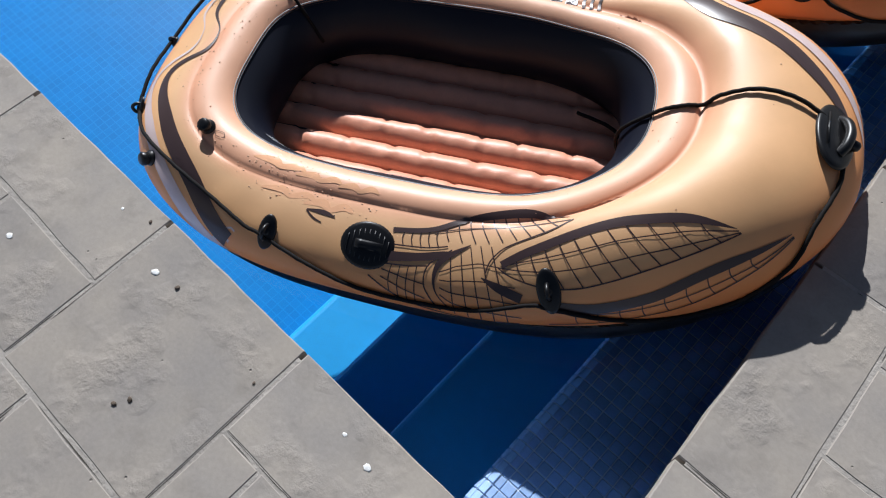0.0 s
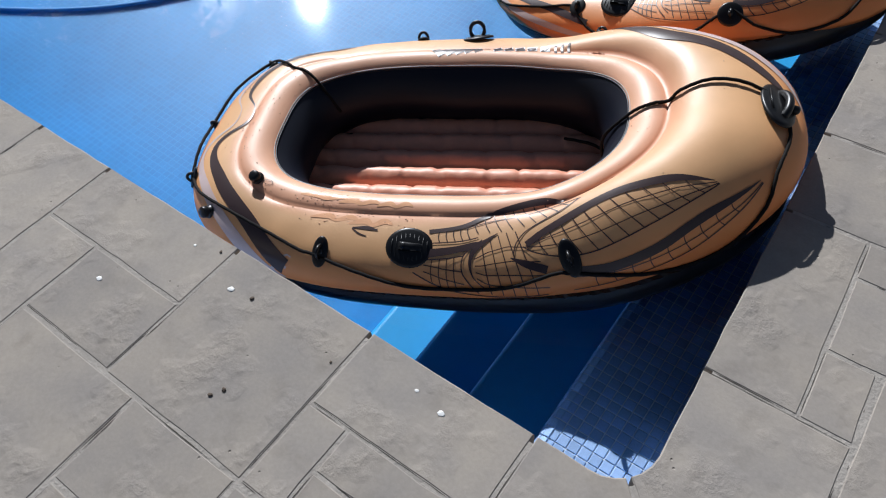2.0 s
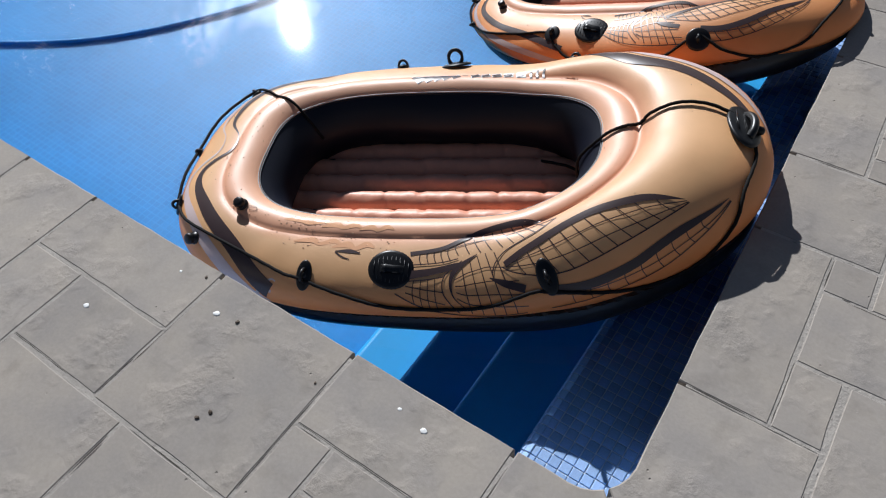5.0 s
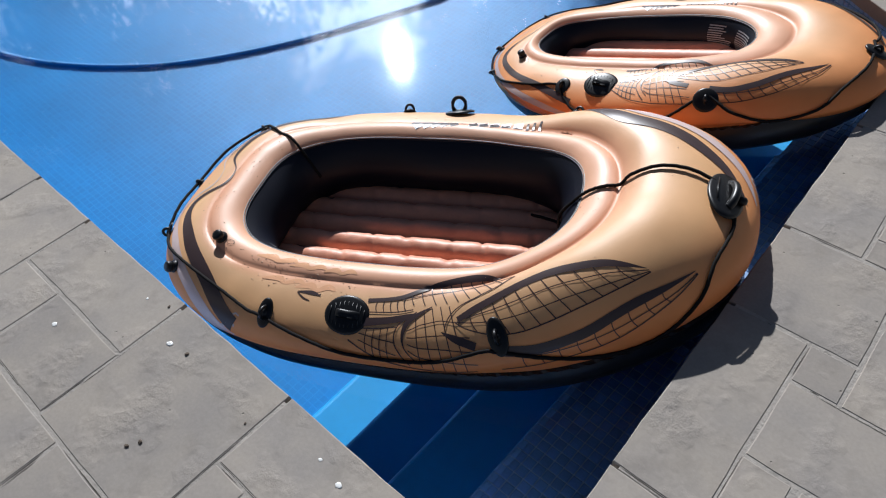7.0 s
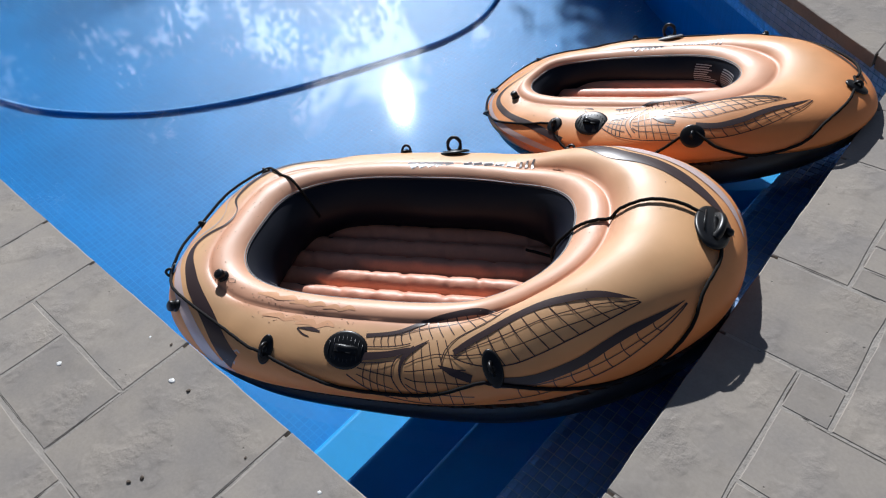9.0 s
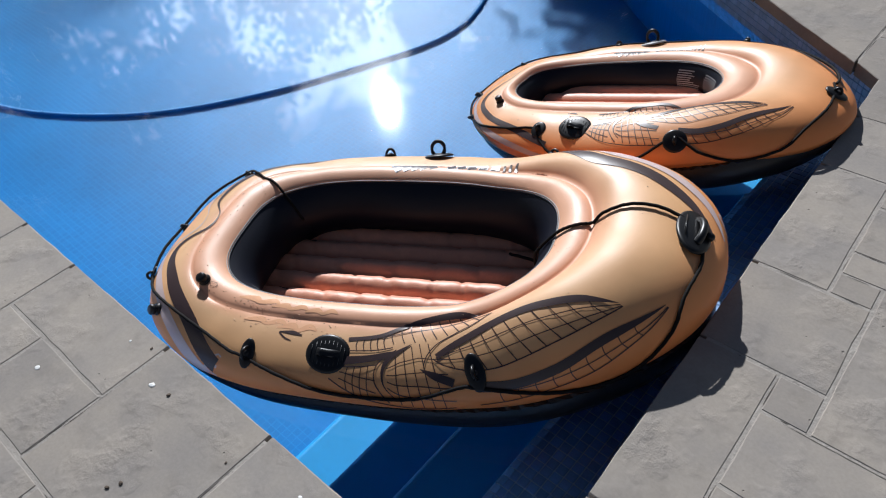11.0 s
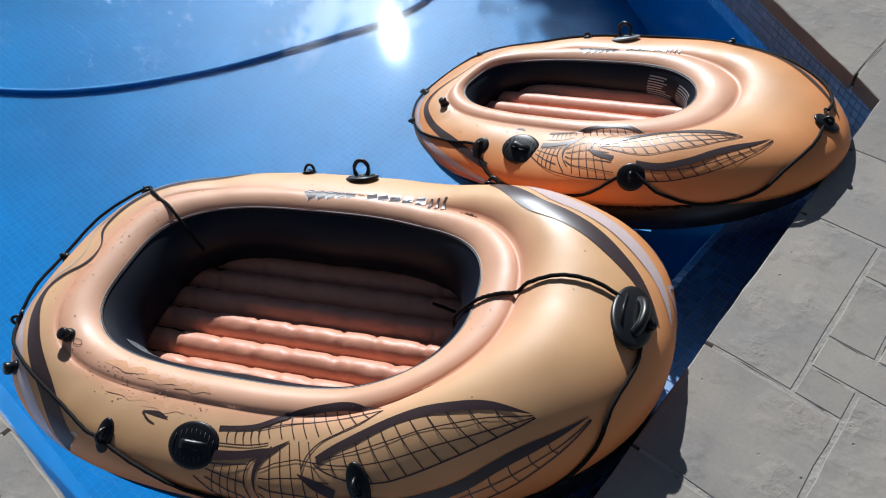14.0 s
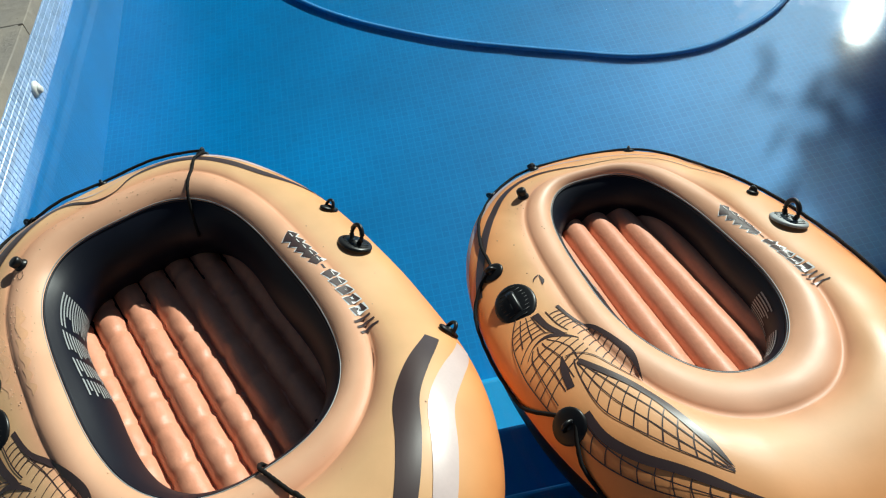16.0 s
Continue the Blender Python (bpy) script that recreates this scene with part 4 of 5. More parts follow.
cord(raft_a, on(HULL_A, [(-0.02, 0.60), (0.017, 0.52), (0.03, 0.44), (0.017, 0.36)], 0.008) + [HULL_A.at(0.01, 0.29, 0.010), HULL_A.at(-0.01, 0.2, 0.005), HULL_A.at(-0.03, 0.09, 0.006), HULL_A.at(-0.04, 0.0, 0.007), wall_at(HULL_A, -0.02, 0.3, 0.008), wall_at(HULL_A, 0.05, 0.7, 0.012), wall_at(HULL_A, 0.12, 0.93, 0.012), (0.02, 0.10, -0.146), (-0.07, 0.13, -0.144)])
cord(raft_a, on(HULL_A, [(-0.04, 0.61), (-0.10, 0.64), (-0.17, 0.66)] + [first(a, s) for a, s in ((-0.28, 0.73), (-0.36, 0.82), (-0.44, 0.91), (-0.53, 0.945), (-0.65, 0.915), (-0.77, 0.84), (-0.89, 0.755), (-0.94, 0.735), (-1.117, 0.79), (-1.309, 0.81), (-1.588, 0.80), (-1.833, 0.72))] + [(-2.11, 0.61), (-2.18, 0.60), (-2.36, 0.55), (-2.56, 0.55), (-2.73, 0.62), (-2.86, 0.68)]))
cord(raft_a, [HULL_A.at(-2.86, 0.68, 0.008), HULL_A.at(-3.0, 0.645, 0.014), HULL_A.at(-3.165, 0.66, 0.010), HULL_A.at(2.90, 0.64, 0.014), HULL_A.at(2.70, 0.62, 0.012), HULL_A.at(2.71, 0.45, 0.007), HULL_A.at(2.72, 0.30, 0.006), HULL_A.at(2.73, 0.15, 0.005), HULL_A.at(2.745, 0.01, 0.006), wall_at(HULL_A, 2.75, 0.4, 0.006)])

air_valve(raft_b, HULL_B, -2.716, 0.37, 0.85)
air_valve(raft_b, HULL_B, -2.96, 0.64, 0.75)
rope_clip(raft_b, HULL_B, -1.981, 0.58, 0.024, 0.028, 0, 0.012)
rope_clip(raft_b, HULL_B, -0.855, 0.66, 0.034, 0.034, 0, 0.012)
rope_clip(raft_b, HULL_B, 2.126, 0.52, 0.014, 0.014, 90, 0.009)
rope_clip(raft_b, HULL_B, 0.935, 0.64, 0.014, 0.014, 90, 0.009)
rope_clip(raft_b, HULL_B, 2.85, 0.62, 0.013, 0.013, 0, 0.009)
rope_clip(raft_b, HULL_B, -2.70, 0.72, 0.013, 0.016, 0, 0.009)
rope_clip(raft_b, HULL_B, 0.04, 0.64, 0.026, 0.034, 0, 0.012)
oarlock(raft_b, HULL_B, -1.636, 0.54, 0.049)
oarlock(raft_b, HULL_B, 1.756, 0.5, 0.042, True, 0, GREY_PRINT)
cord(raft_b, on(HULL_B, [(0.115, 0.63), (0.2, 0.65), (0.35, 0.67), (0.55, 0.675), (0.75, 0.68), (1.0, 0.67), (1.4, 0.66), (1.8, 0.65), (2.155, 0.62), (2.5, 0.63), (2.85, 0.65), (-2.96 + 2 * math.pi, 0.69), (-2.70 + 2 * math.pi, 0.73)], 0.006), 0.0042)
cord(raft_b, on(HULL_B, [(-2.70, 0.73), (-2.5, 0.66), (-2.25, 0.61), (-2.03, 0.58), (-1.9, 0.66), (-1.75, 0.76), (-1.5, 0.83), (-1.2, 0.80), (-1.076, 0.76), (-0.93, 0.67), (-0.845, 0.635), (-0.80, 0.69), (-0.745, 0.75), (-0.6, 0.80), (-0.42, 0.76), (-0.28, 0.69), (-0.1, 0.65), (0.05, 0.63), (0.115, 0.62)]), 0.0040)


def drops(boat, hull, spots, seed):
    """Beads of water lying on the vinyl."""
    rnd = random.Random(seed)
    verts, faces = [], []
    for a0, s0, da, ds, count in spots:
        for _ in range(count):
            a, s, r = rnd.gauss(a0, da), min(0.9, max(0.04, rnd.gauss(s0, ds))), rnd.choice((0.0007, 0.0009, 0.0012, 0.0018))
            m = seat_on(hull, a, s, 0.0002)
            o = len(verts)
            for k, (q, h) in enumerate(((1.0, 0.0), (0.8, 0.35), (0.4, 0.55))):
                verts += [m @ Vector((r * q * math.cos(t) * 1.2, r * q * math.sin(t), r * h)) for t in (math.pi * i / 4 for i in range(8))]
            faces += [(o + 8 * k + i, o + 8 * k + (i + 1) % 8, o + 8 * k + 8 + (i + 1) % 8, o + 8 * k + 8 + i) for k in range(2) for i in range(8)]
            faces.append(tuple(o + 16 + i for i in range(8)))
    ob = part("dew", mesh_of("dew", verts, faces, BEAD, True), BEAD, boat, "scattered beads of water")
    tagged(ob, kind="stuff")


drops(raft_a, HULL_A, ((-2.3, 0.20, 0.25, 0.06, 110), (-2.0, 0.38, 0.2, 0.03, 60), (-2.85, 0.35, 0.15, 0.10, 50), (2.9, 0.25, 0.22, 0.10, 60), (-0.4, 0.3, 0.5, 0.15, 26), (1.4, 0.3, 0.6, 0.12, 16)), 8)
drops(raft_b, HULL_B, ((-2.6, 0.4, 0.4, 0.12, 50),), 9)
for k, (a, s, w) in enumerate(((-2.28, 0.17, 0.010), (-2.05, 0.20, 0.008), (-1.90, 0.39, 0.009), (-2.12, 0.37, 0.008), (-1.80, 0.215, 0.007))):
    printed(raft_a, HULL_A, "wet_patch", [(a - 0.14, s + 0.02, 0.002), (a - 0.06, s - 0.01, w), (a, s + 0.02, w * 0.6), (a + 0.06, s - 0.015, w * 0.9), (a + 0.12, s + 0.01, 0.002)], WET, "darker wet patch on the vinyl", 0.0007, 8, 3)


# ---- water, with the rafts displacing it ----
def waterline(boat, hull):
    out = []
    for i in range(40):
        a = 2 * math.pi * i / 40
        r = hull.radius(hull.widest, a) - 0.075
        w = hull.rw(a, 1.0)[1]
        p = boat.matrix_basis @ Vector((hull.centre + r * math.cos(a), r * math.sin(a), w))
        out.append((p.x, p.y))
    return out


water_mesh = ring_sheet("water", (offset_line(pool_line, 0.019), waterline(raft_a, HULL_A), waterline(raft_b, HULL_B)), WATER_Z, WATER)
water = tagged(new("water", water_mesh), "clear calm pool water with faint ripples", "water", kind="structure")
water.visible_shadow = False

# floating hose
hose = tagged(new("pool_hose"), "dark blue corrugated hose lying on the pool floor", "hose")
line = spline([Vector((x, y, FLOOR_Z + 0.032)) for x, y in ((-4.4, 0.38), (-3.9, 0.40), (-3.53, 0.50), (-3.25, 0.65), (-3.0, 0.84), (-2.81, 1.04), (-2.65, 1.26), (-2.52, 1.47), (-2.41, 1.69), (-2.30, 1.92), (-2.20, 2.14), (-2.16, 2.34), (-2.18, 2.53), (-2.3, 2.8), (-2.6, 3.1))], 24)
vs, fs = tube(line, 0.012, 8)
vs = [Vector(v) + (Vector(v) - line[i // 8]) * (0.07 if (i // 8) % 2 else -0.03) + Vector((0, 0, -0.019)) for i, v in enumerate(vs)]
piece("hose_body", (vs, fs), HOSE, hose)
for j in (60, 118, 176):
    piece("cuff", tube([p + Vector((0, 0, -0.020)) for p in line[j:j + 3]], 0.014, 10), HOSE, hose)

# return nozzle in the side wall
nozzle = tagged(new("inlet_nozzle"), "white plastic inlet nozzle in the pool wall", "nozzle")
nozzle.matrix_basis = pose(-2.06, -0.018, -0.165, -90, 0, 0)
piece("flange", lathe([(0.032, 0.0), (0.032, 0.006), (0.024, 0.012), (0.016, 0.012)], 24), WHITE, nozzle)
piece("eyeball", lathe([(0.017, 0.004), (0.018, 0.014), (0.012, 0.022), (0.006, 0.023)], 20), WHITE, nozzle)


# ---- trees round the pool, seen as reflections ----
def tree(x, y, height, spread_r, leaves, seed, trunk_h=0.35, leaf=0.10):
    rnd = random.Random(seed)
    t = tagged(new("tree", None), "leafy green garden tree beyond the pool", "tree")
    t.matrix_basis = pose(x, y, 0)
    top = Vector((rnd.uniform(-0.2, 0.2), rnd.uniform(-0.2, 0.2), height * 0.75))
    rows = []
    limbs = [([Vector((0, 0, -0.02)), Vector((0.04, 0.02, height * trunk_h)), top * 0.75, top], 0.05 * height / 3)]
    tips = [top]
    for k in range(9):
        b = Vector((0, 0, 0)).lerp(top, rnd.uniform(0.45, 0.9))
        a = rnd.uniform(0, 6.28)
        e = b + Vector((math.cos(a) * spread_r * rnd.uniform(0.5, 0.9), math.sin(a) * spread_r * rnd.uniform(0.5, 0.9), height * rnd.uniform(0.02, 0.25)))
        limbs.append(([b, b.lerp(e, 0.5) + Vector((0, 0, 0.1)), e], 0.018 * height / 3))
        tips += [e, e, b.lerp(e, 0.6)]
    verts, faces = [], []
    for pts, r in limbs:
        line = spline(pts, 5)
        v, f = tube(line, 1.0, 6)
        m = len(line)
        v = [line[i // 6] + (Vector(q) - line[i // 6]) * r * (1 - 0.8 * (i // 6) / m) for i, q in enumerate(v)]
        o = len(verts)
        verts += v
        faces += [tuple(o + i for i in q) for q in f]
    part("trunk", mesh_of("trunk", verts, faces, BARK, True), BARK, t)
    verts, faces = [], []
    for i in range(leaves):
        c = tips[rnd.randrange(len(tips))] + Vector((rnd.gauss(0, 1), rnd.gauss(0, 1), rnd.gauss(0, 0.8))) * spread_r * 0.17
        d = Vector((rnd.gauss(0, 1), rnd.gauss(0, 1), rnd.gauss(0, 0.6))).normalized() * leaf * rnd.uniform(0.6, 1.3)
        n = d.cross(Vector((rnd.gauss(0, 1), rnd.gauss(0, 1), rnd.gauss(0, 1)))).normalized() * leaf * 0.38
        o = len(verts)
        verts += [c - d, c + n, c + d, c - n]
        faces.append((o, o + 1, o + 2, o + 3))
    part("crown", mesh_of("crown", verts, faces, LEAF), LEAF, t)
    return t


tree(-5.7, 7.7, 3.8, 1.25, 8000, 11, leaf=0.11)
tree(-3.4, 8.6, 3.8, 1.4, 8000, 12, leaf=0.11)
tree(-26.0, 0.6, 17.5, 5.0, 3400, 13, leaf=0.30)
tree(-27.0, 6.6, 18.0, 4.6, 3200, 14, leaf=0.30)
tree(-27.5, 12.2, 18.6, 4.6, 2600, 15, leaf=0.28)
tree(-25.5, 17.0, 18.2, 4.2, 1500, 16, leaf=0.26)
tree(-25.0, -6.0, 17.5, 5.2, 14000, 17, leaf=0.36)
tree(-29.5, 24.5, 19.5, 3.4, 1400, 18, leaf=0.28)
tree(-34.0, 21.5, 20.0, 5.0, 1500, 19, leaf=0.32)
tree(-36.0, 10.0, 22.0, 5.4, 2200, 20, leaf=0.36)
tree(-36.0, 3.0, 21.0, 5.4, 2600, 22, leaf=0.36)
tree(-17.4, 22.0, 20.5, 2.2, 5500, 23, leaf=0.28)
tree(-12.0, 21.0, 16.5, 4.0, 9000, 21, leaf=0.34)


# ---- paving ----
deck = tagged(new("pavement"), "grey-beige riven stone paving round the pool", "paving", kind="structure")
G = 0.0036
L1 = lambda y: 0.193 - 0.040 * y
L2 = lambda y: 0.292 - 0.042 * y


def block(x0, x1, y0, y1):
    """Corners of a stone; a side may slant as a function of y."""
    f = lambda x, y: x(y) if callable(x) else x
    g0 = 0.0 if x0 is EDGE else G
    lo, hi = y0 + G, y1 - (0.0 if y1 == 0.0 else G)
    return [(f(x0, lo) + g0, lo), (f(x1, lo) - G, lo), (f(x1, hi) - G, hi), (f(x0, hi) + g0, hi)]


arc, arc2 = rounded(0, 15, 30, 42), rounded(48, 60, 75, 90)
stones = [
    [(-0.185 + G, 0.0), (-0.185 + G, -0.285 + G), (0.27, -0.285 + G), (0.27, -0.262)] + arc[::-1],
    [(0.276, -0.255), (0.276, 0.297 - G), (EDGE(0.297), 0.297 - G)] + arc2[::-1],
]
for q in ((-2.20, -1.723, -0.18, 0.0), (-2.68, -2.20, -0.285, 0.0), (-2.96, -2.68, -0.18, 0.0), (-3.44, -2.96, -0.285, 0.0), (-3.82, -3.44, -0.38, 0.0), (-4.2, -3.82, -0.19, 0.0),
          (-1.723, -1.435, -0.47, 0.0), (-1.435, -0.965, -0.18, 0.0), (-1.435, -1.252, -0.475, -0.18), (-1.252, -0.965, -0.373, -0.18),
          (-0.965, -0.575, -0.377, 0.0), (-0.575, -0.185, -0.187, 0.0), (-0.575, -0.477, -0.377, -0.187), (-0.477, -0.185, -0.285, -0.187),
          (-0.868, -0.58, -0.572, -0.377), (-1.252, -0.868, -0.665, -0.377), (-2.02, -1.723, -0.47, -0.18), (-0.477, -0.18, -0.475, -0.285),
          (EDGE, L1, 0.297, 0.767), (L1, L2, 0.297, 0.463), (L1, 0.62, 0.463, 0.660), (L1, L2, 0.660, 0.767), (L2, 0.62, 0.660, 1.12),
          (EDGE, L2, 0.767, 1.047), (L1, L2, 1.047, 1.125), (L1, 0.62, 1.125, 1.208), (EDGE, L1, 1.047, 1.502), (L1, L2, 1.208, 1.40), (L1, L2, 1.40, 1.502),
          (L2, 0.62, 1.208, 1.575), (EDGE, L2, 1.502, 1.772), (L2, 0.62, 1.575, 1.928), (L1, L2, 1.772, 1.928), (L1, 0.62, 1.928, 2.262), (-0.158, 0.30, 2.262, 2.62), (0.30, 0.62, 2.262, 2.62), (0.282, 0.62, 0.10, 0.463), (0.282, 0.62, -0.285, 0.10)):
    stones.append(block(*q))
stones.append([(EDGE(1.776), 1.772 + G), (L1(1.78) - G, 1.772 + G), (L1(2.25) - G - 0.004, 2.262 - G), (-0.158 + G, 2.262 - G), (-0.158 + G, CORNER.y + 0.067), tuple(CORNER)])
# stones cut off along the slanting edge
SLANT = lambda x: CORNER.y - 0.685 * (x - CORNER.x)
cut = (-0.158, -0.635, -1.10, -1.48, -1.96, -2.44, -2.82, -3.30)
for k, (x1, x0) in enumerate(zip(cut, cut[1:])):
    top = SLANT(x0) + (0.19, 0.13, 0.28, 0.17, 0.24, 0.14, 0.19)[k]
    stones.append([(x1 - G, SLANT(x1)), (x1 - G, top - G), (x0 + G, top - G), (x0 + G, SLANT(x0))])
    stones.append([(x1 - G, top + G), (x1 - G, top + 0.37), (x0 + G, top + 0.37), (x0 + G, top + G)])

# further stones fill the rest in a random bond of 96 mm modules
M = 0.0958
shapes = [[Vector(c) for c in s] for s in stones]


def taken(x, y):
    for s in shapes:
        if min(p.x for p in s) < x < max(p.x for p in s) and min(p.y for p in s) < y < max(p.y for p in s):
            return True
    return False


def fill(ox, oy, ni, nj, seed):
    rnd = random.Random(seed)
    cells = {(i, j): taken(ox + (i + 0.5) * M, oy + (j + 0.5) * M) for i in range(ni) for j in range(nj)}
    for j in range(nj - 1, -1, -1):
        for i in range(ni):
            if cells[i, j]:
                continue
            w, h = rnd.choice(((4, 3), (3, 2), (5, 3), (2, 2), (4, 4), (3, 5), (3, 3), (2, 4), (5, 2)))
            while w > 1 and any(cells.get((i + k, j), True) for k in range(w)):
                w -= 1
            while h > 1 and any(cells.get((i + k, j - m), True) for k in range(w) for m in range(h)):
                h -= 1
            for k in range(w):
                for m in range(h):
                    cells[i + k, j - m] = True
            x0, y1 = ox + i * M, oy + (j + 1) * M
            stones.append([(x0 + G, y1 - h * M + G), (x0 + w * M - G, y1 - h * M + G), (x0 + w * M - G, y1 - G), (x0 + G, y1 - G)])


fill(-40 * M, -14 * M, 46, 14, 5)
fill(0.622, -14 * M, 9, 44, 6)
for i, s in enumerate(stones):
    area = sum(s[k - 1][0] * s[k][1] - s[k][0] * s[k - 1][1] for k in range(len(s)))
    part("paving_stone", slab_mesh("paving_stone", s if area > 0 else s[::-1], 0.0, -0.045, STONE, 0.0025, 0.0013, i), None, deck)

# the paving runs on all round in the same bond
shapes = [[Vector(c) for c in q] for q in stones]


def in_pool(x, y):
    hit = False
    for (ax, ay), (bx, by) in zip(pool_line, pool_line[1:] + pool_line[:1]):
        if (ay > y) != (by > y) and x < ax + (y - ay) * (bx - ax) / (by - ay):
            hit = not hit
    return hit


D = 2 * M
rnd = random.Random(31)
free = {(i, j) for i in range(-44, 34) for j in range(-38, 48)
        if not any(taken((i + u) * D, (j + v) * D) or in_pool((i + u) * D, (j + v) * D) for u, v in ((0.5, 0.5), (0.06, 0.06), (0.94, 0.06), (0.06, 0.94), (0.94, 0.94)))}
out_v, out_f = [], []
for c in sorted(free):
    if c not in free:
        continue
    w, h = rnd.choice(((2, 1), (1, 1), (2, 2), (3, 2), (1, 2), (2, 3)))
    while w > 1 and any((c[0] + k, c[1]) not in free for k in range(w)):
        w -= 1
    while h > 1 and any((c[0] + k, c[1] + m) not in free for k in range(w) for m in range(h)):
        h -= 1
    free -= {(c[0] + k, c[1] + m) for k in range(w) for m in range(h)}
    x0, y0, x1, y1 = c[0] * D + G, c[1] * D + G, (c[0] + w) * D - G, (c[1] + h) * D - G
    o = len(out_v)
    for e, z in ((0.0, -0.03), (0.0, -0.0012), (0.0025, 0.0)):
        out_v += [(x0 + e, y0 + e, z), (x1 - e, y0 + e, z), (x1 - e, y1 - e, z), (x0 + e, y1 - e, z)]
    out_f += [(o + 4 * r + k, o + 4 * r + (k + 1) % 4, o + 4 * r + 4 + (k + 1) % 4, o + 4 * r + 4 + k) for r in range(2) for k in range(4)] + [(o + 8, o + 9, o + 10, o + 11)]


# dark open cracks where the mortar has come away from the stones
rnd = random.Random(77)
gap_v, gap_f = [], []
for s in shapes:
    mid = sum(s, Vector((0, 0))) / len(s)
    for a, b in zip(s, s[1:] + s[:1]):
        size = (b - a).length
        if size < 0.07 or rnd.random() < 0.5:
            continue
        d = (b - a) / size
        n = Vector((d.y, -d.x))
        n = n if n.dot(a - mid) > 0 else -n
        m = (a + b) / 2 + n * 0.012
        if in_pool(m.x, m.y):
            continue
        t0, t1 = sorted((rnd.uniform(-0.1, 0.6), rnd.uniform(0.4, 1.1)))
        count = max(3, int((min(t1, 1.0) - max(t0, 0.0)) * size / 0.018))
        o, ph = len(gap_v), rnd.uniform(0, 50)
        for k in range(count + 1):
            q = a + (b - a) * (max(t0, 0.0) + (min(t1, 1.0) - max(t0, 0.0)) * k / count)
            w = max(0.00025, 0.0007 + 0.0013 * noise.noise(Vector((q.x * 23, q.y * 23, ph)))) if 0 < k < count else 0.0001
            c = q + n * (0.0011 + 0.0012 * noise.noise(Vector((q.x * 40, q.y * 40, ph + 9))))
            gap_v += [(c.x - n.x * w, c.y - n.y * w, -0.0007), (c.x + n.x * w, c.y + n.y * w, -0.0009)]
        gap_f += [(o + 2 * k, o + 2 * k + 1, o + 2 * k + 3, o + 2 * k + 2) for k in range(count)]
tagged(part("joint_crack", mesh_of("joint_crack", gap_v, gap_f, GAP), GAP, deck, "thin dark cracks along the mortar joints"), kind="stuff")
tagged(part("outer_paving", mesh_of("outer_paving", out_v, out_f, STONE), None, deck, "further stones of the same paving"), kind="stuff")

# ---- mosaic of the top step and of the waterline ----
T = 0.0252


def tile_mesh(name, w, h, t=0.0022, mat=TILE):
    e = 0.0012
    v = [(-w, -h, 0), (w, -h, 0), (w, h, 0), (-w, h, 0), (-w, -h, t - e), (w, -h, t - e), (w, h, t - e), (-w, h, t - e), (-w + e, -h + e, t), (w - e, -h + e, t), (w - e, h - e, t), (-w + e, h - e, t)]
    f = [(i, (i + 1) % 4, 4 + (i + 1) % 4, 4 + i) for i in range(4)] + [(4 + i, 4 + (i + 1) % 4, 8 + (i + 1) % 4, 8 + i) for i in range(4)] + [(8, 9, 10, 11)]
    return mesh_of(name, v, f, mat)


tread = [o for o in steps.children if o.name.startswith("tread")][0]
one = tile_mesh("mosaic_tile", T / 2 - 0.0011, T / 2 - 0.0011)
XF, TOP = TREAD[0]
NOSE = 0.02
made = 0
rest_v, rest_f = [], []
rnd = random.Random(9)
for j in range(88):
    y = -0.012 + (j + 0.5) * T
    rowset = []
    for i in range(9):
        x = 0.016 - (i + 0.5) * T
        if x > XF + NOSE - 0.002:
            rowset.append(pose(x, y, TOP + 0.0003, 0, 0, 0))
    for a in (40, 80):
        rowset.append(pose(XF + NOSE - (NOSE + 0.0006) * math.sin(radians(a - 12)), y, TOP - NOSE + (NOSE + 0.0006) * math.cos(radians(a - 12)), 0, -(a - 12), 0))
    for i in range(6):
        rowset.append(pose(XF - 0.0006, y, TOP - NOSE - 0.010 - (i + 0.5) * T, 0, -90, 0))
    for m in rowset:
        m = m @ pose(rnd.uniform(-3, 3) * 1e-4, rnd.uniform(-3, 3) * 1e-4, 0, rnd.uniform(-0.7, 0.7), rnd.uniform(-0.7, 0.7), rnd.uniform(-0.6, 0.6))
        if made < 280 and y < 0.62:
            part("mosaic_tile", one, None, tread, m=m)
            made += 1
        else:
            o = len(rest_v)
            rest_v += [m @ v.co for v in one.vertices]
            rest_f += [tuple(o + k for k in p.vertices) for p in one.polygons]
tagged(part("mosaic", mesh_of("mosaic", rest_v, rest_f, TILES), TILES, tread, "rows of small blue glazed tiles"), kind="stuff")

# tile band above and below the water on the walls
band_v, band_f = [], []


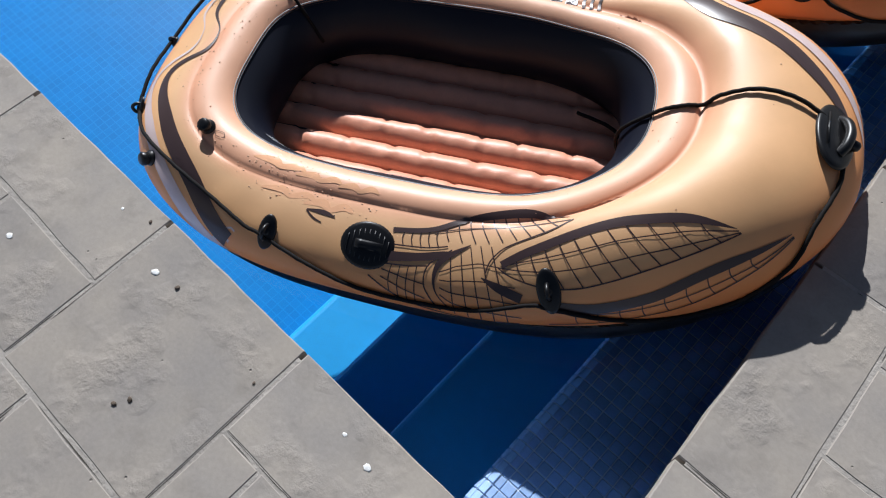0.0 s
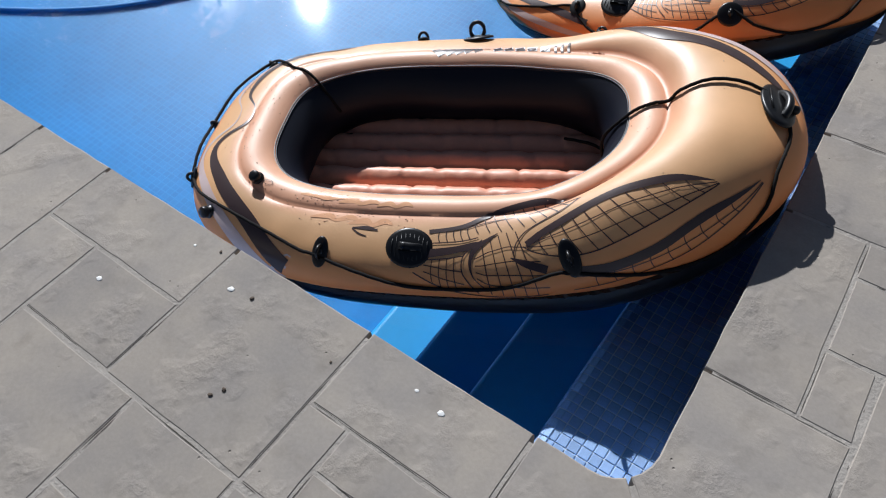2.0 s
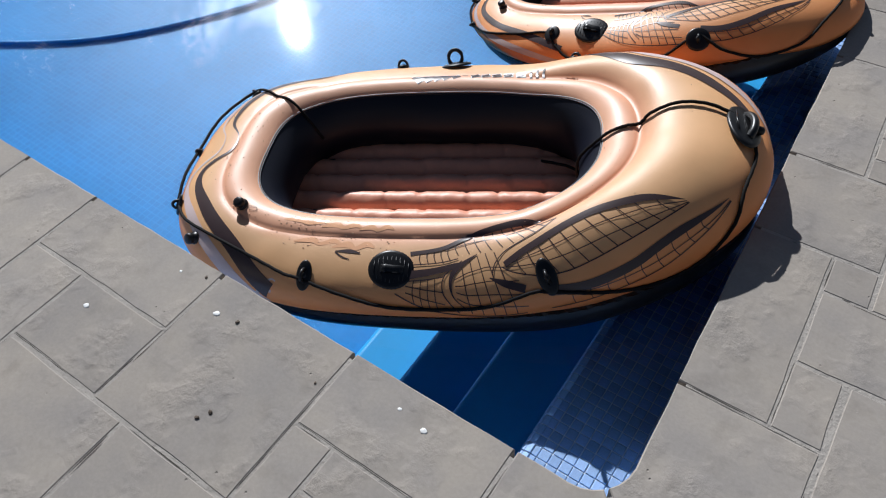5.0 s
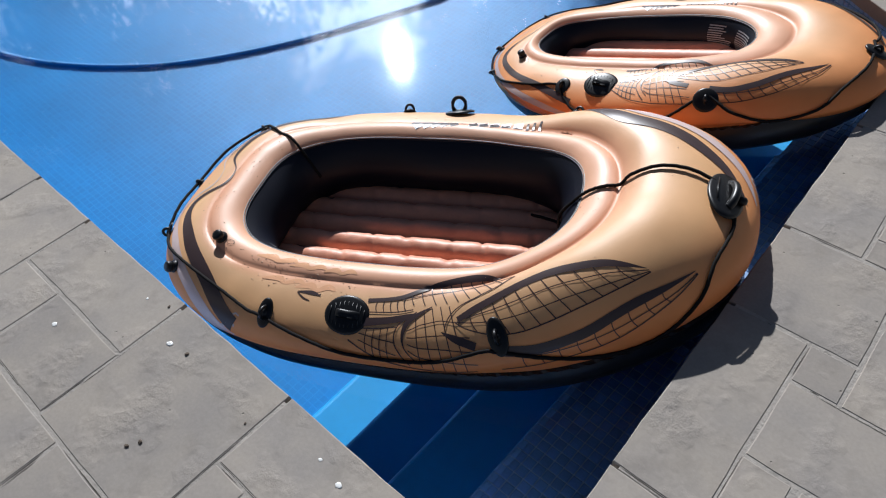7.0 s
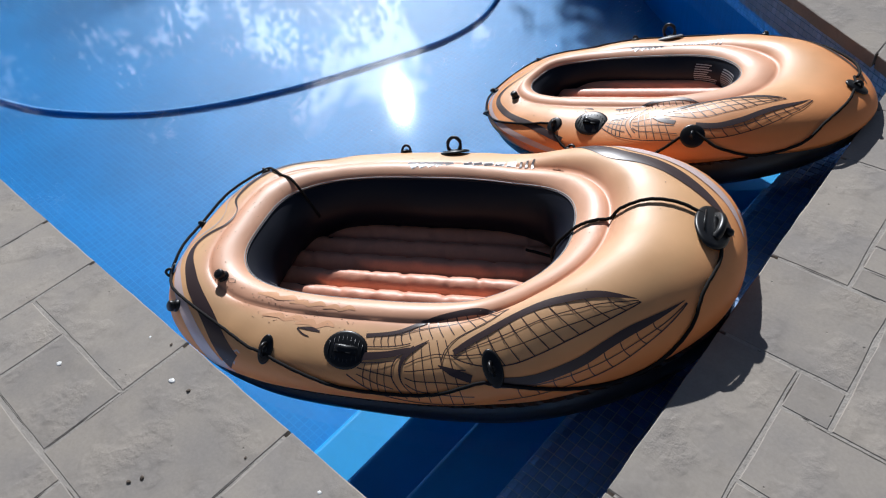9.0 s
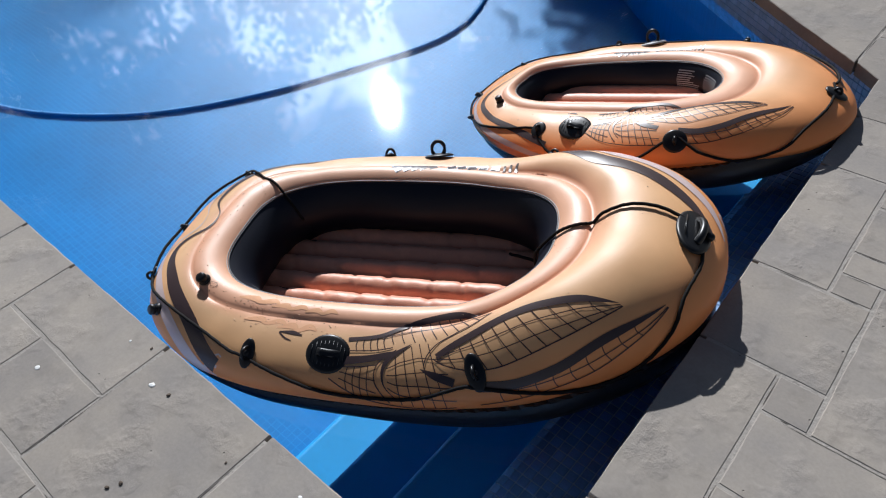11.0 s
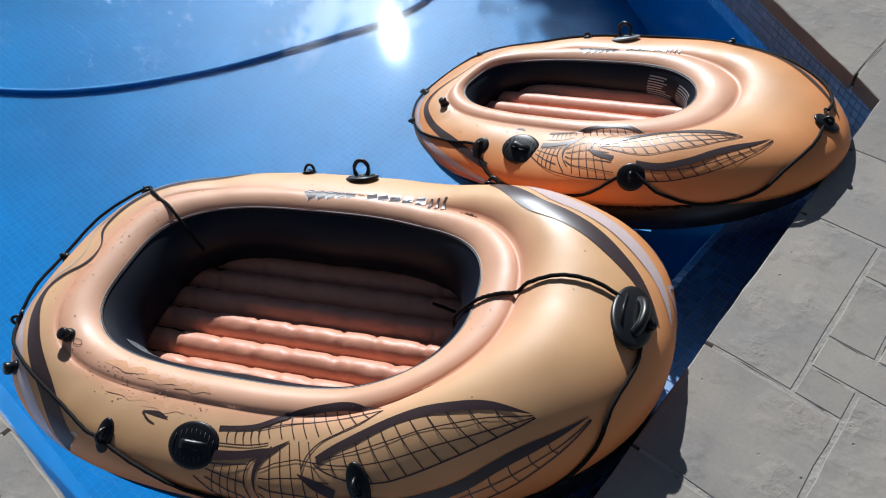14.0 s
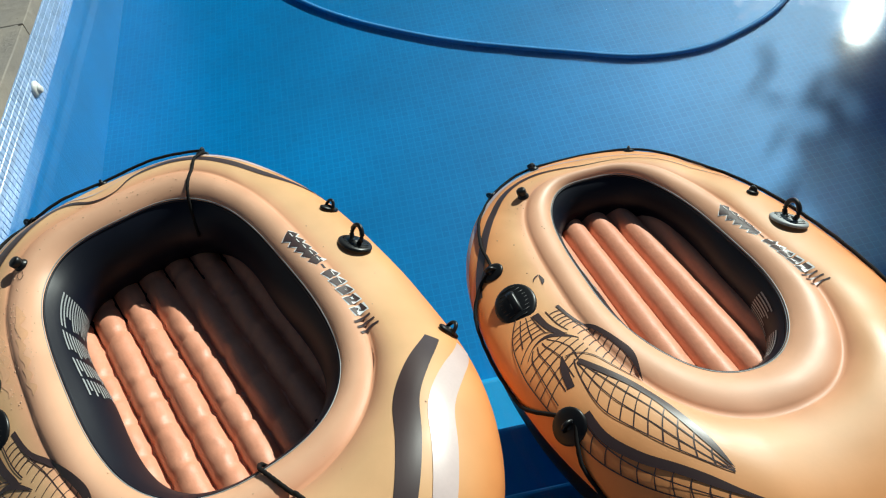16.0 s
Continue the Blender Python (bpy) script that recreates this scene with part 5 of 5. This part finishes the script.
def tile_wall(p0, p1, rows, z0):
    a, b = Vector((*p0, 0)), Vector((*p1, 0))
    d = (b - a).normalized()
    n = Vector((-d.y, d.x, 0))
    m3 = Matrix((d, Vector((0, 0, 1)), n)).transposed()
    if m3.determinant() < 0:
        m3 = Matrix((-d, Vector((0, 0, 1)), n)).transposed()
    for k in range(int((b - a).length / T)):
        for r in range(rows):
            c = a + d * (k + 0.5) * T + Vector((0, 0, z0 - (r + 0.5) * T)) + n * 0.0008
            o = len(band_v)
            band_v.extend([c + m3 @ v.co for v in one.vertices])
            band_f.extend([tuple(o + q for q in p.vertices) for p in one.polygons])


wl = [Vector(p) for p in wall_line]
tile_wall(wl[0] + Vector((3.6, 0)), wl[1], 9, -0.046)
tile_wall(wl[7], wl[8], 6, -0.046)
tile_wall(wl[8], wl[8] + FAR * 2.6, 9, -0.046)
tagged(part("tile_band", mesh_of("tile_band", band_v, band_f, TILES), TILES, pool_wall, "band of small blue glazed tiles at the waterline"), kind="stuff")


# flecks and grit on the stones
def fleck(name, x, y, r, mat, label, seed, flat=0.35):
    rnd = random.Random(seed)
    bm = bmesh.new()
    bmesh.ops.create_icosphere(bm, subdivisions=2, radius=r)
    for v in bm.verts:
        v.co *= 1 + rnd.uniform(-0.25, 0.25)
        v.co.z *= flat
        v.co.x *= 1.3
    ob = part(name, bm, mat, None, label, pose(x, y, r * flat * 0.5, 0, 0, rnd.uniform(0, 180)))
    return tagged(ob, category="debris")


for k, (x, y, r) in enumerate(((-0.733, -0.265, 0.0040), (-0.748, -0.288, 0.0042), (-0.844, -0.080, 0.0040), (-0.995, -0.03, 0.003), (-0.60, -0.10, 0.0025))):
    fleck("seed", x, y, r, BARK, "dark dry seed lying on the paving", k, 0.6)
for k, (x, y, r) in enumerate(((-0.900, -0.089, 0.0065), (-0.354, -0.064, 0.0060), (-1.17, -0.235, 0.0055), (-0.42, -0.052, 0.0035), (-1.06, -0.05, 0.003))):
    fleck("lime_fleck", x, y, r, WHITE, "small white lime fleck on the paving", 20 + k, 0.12)
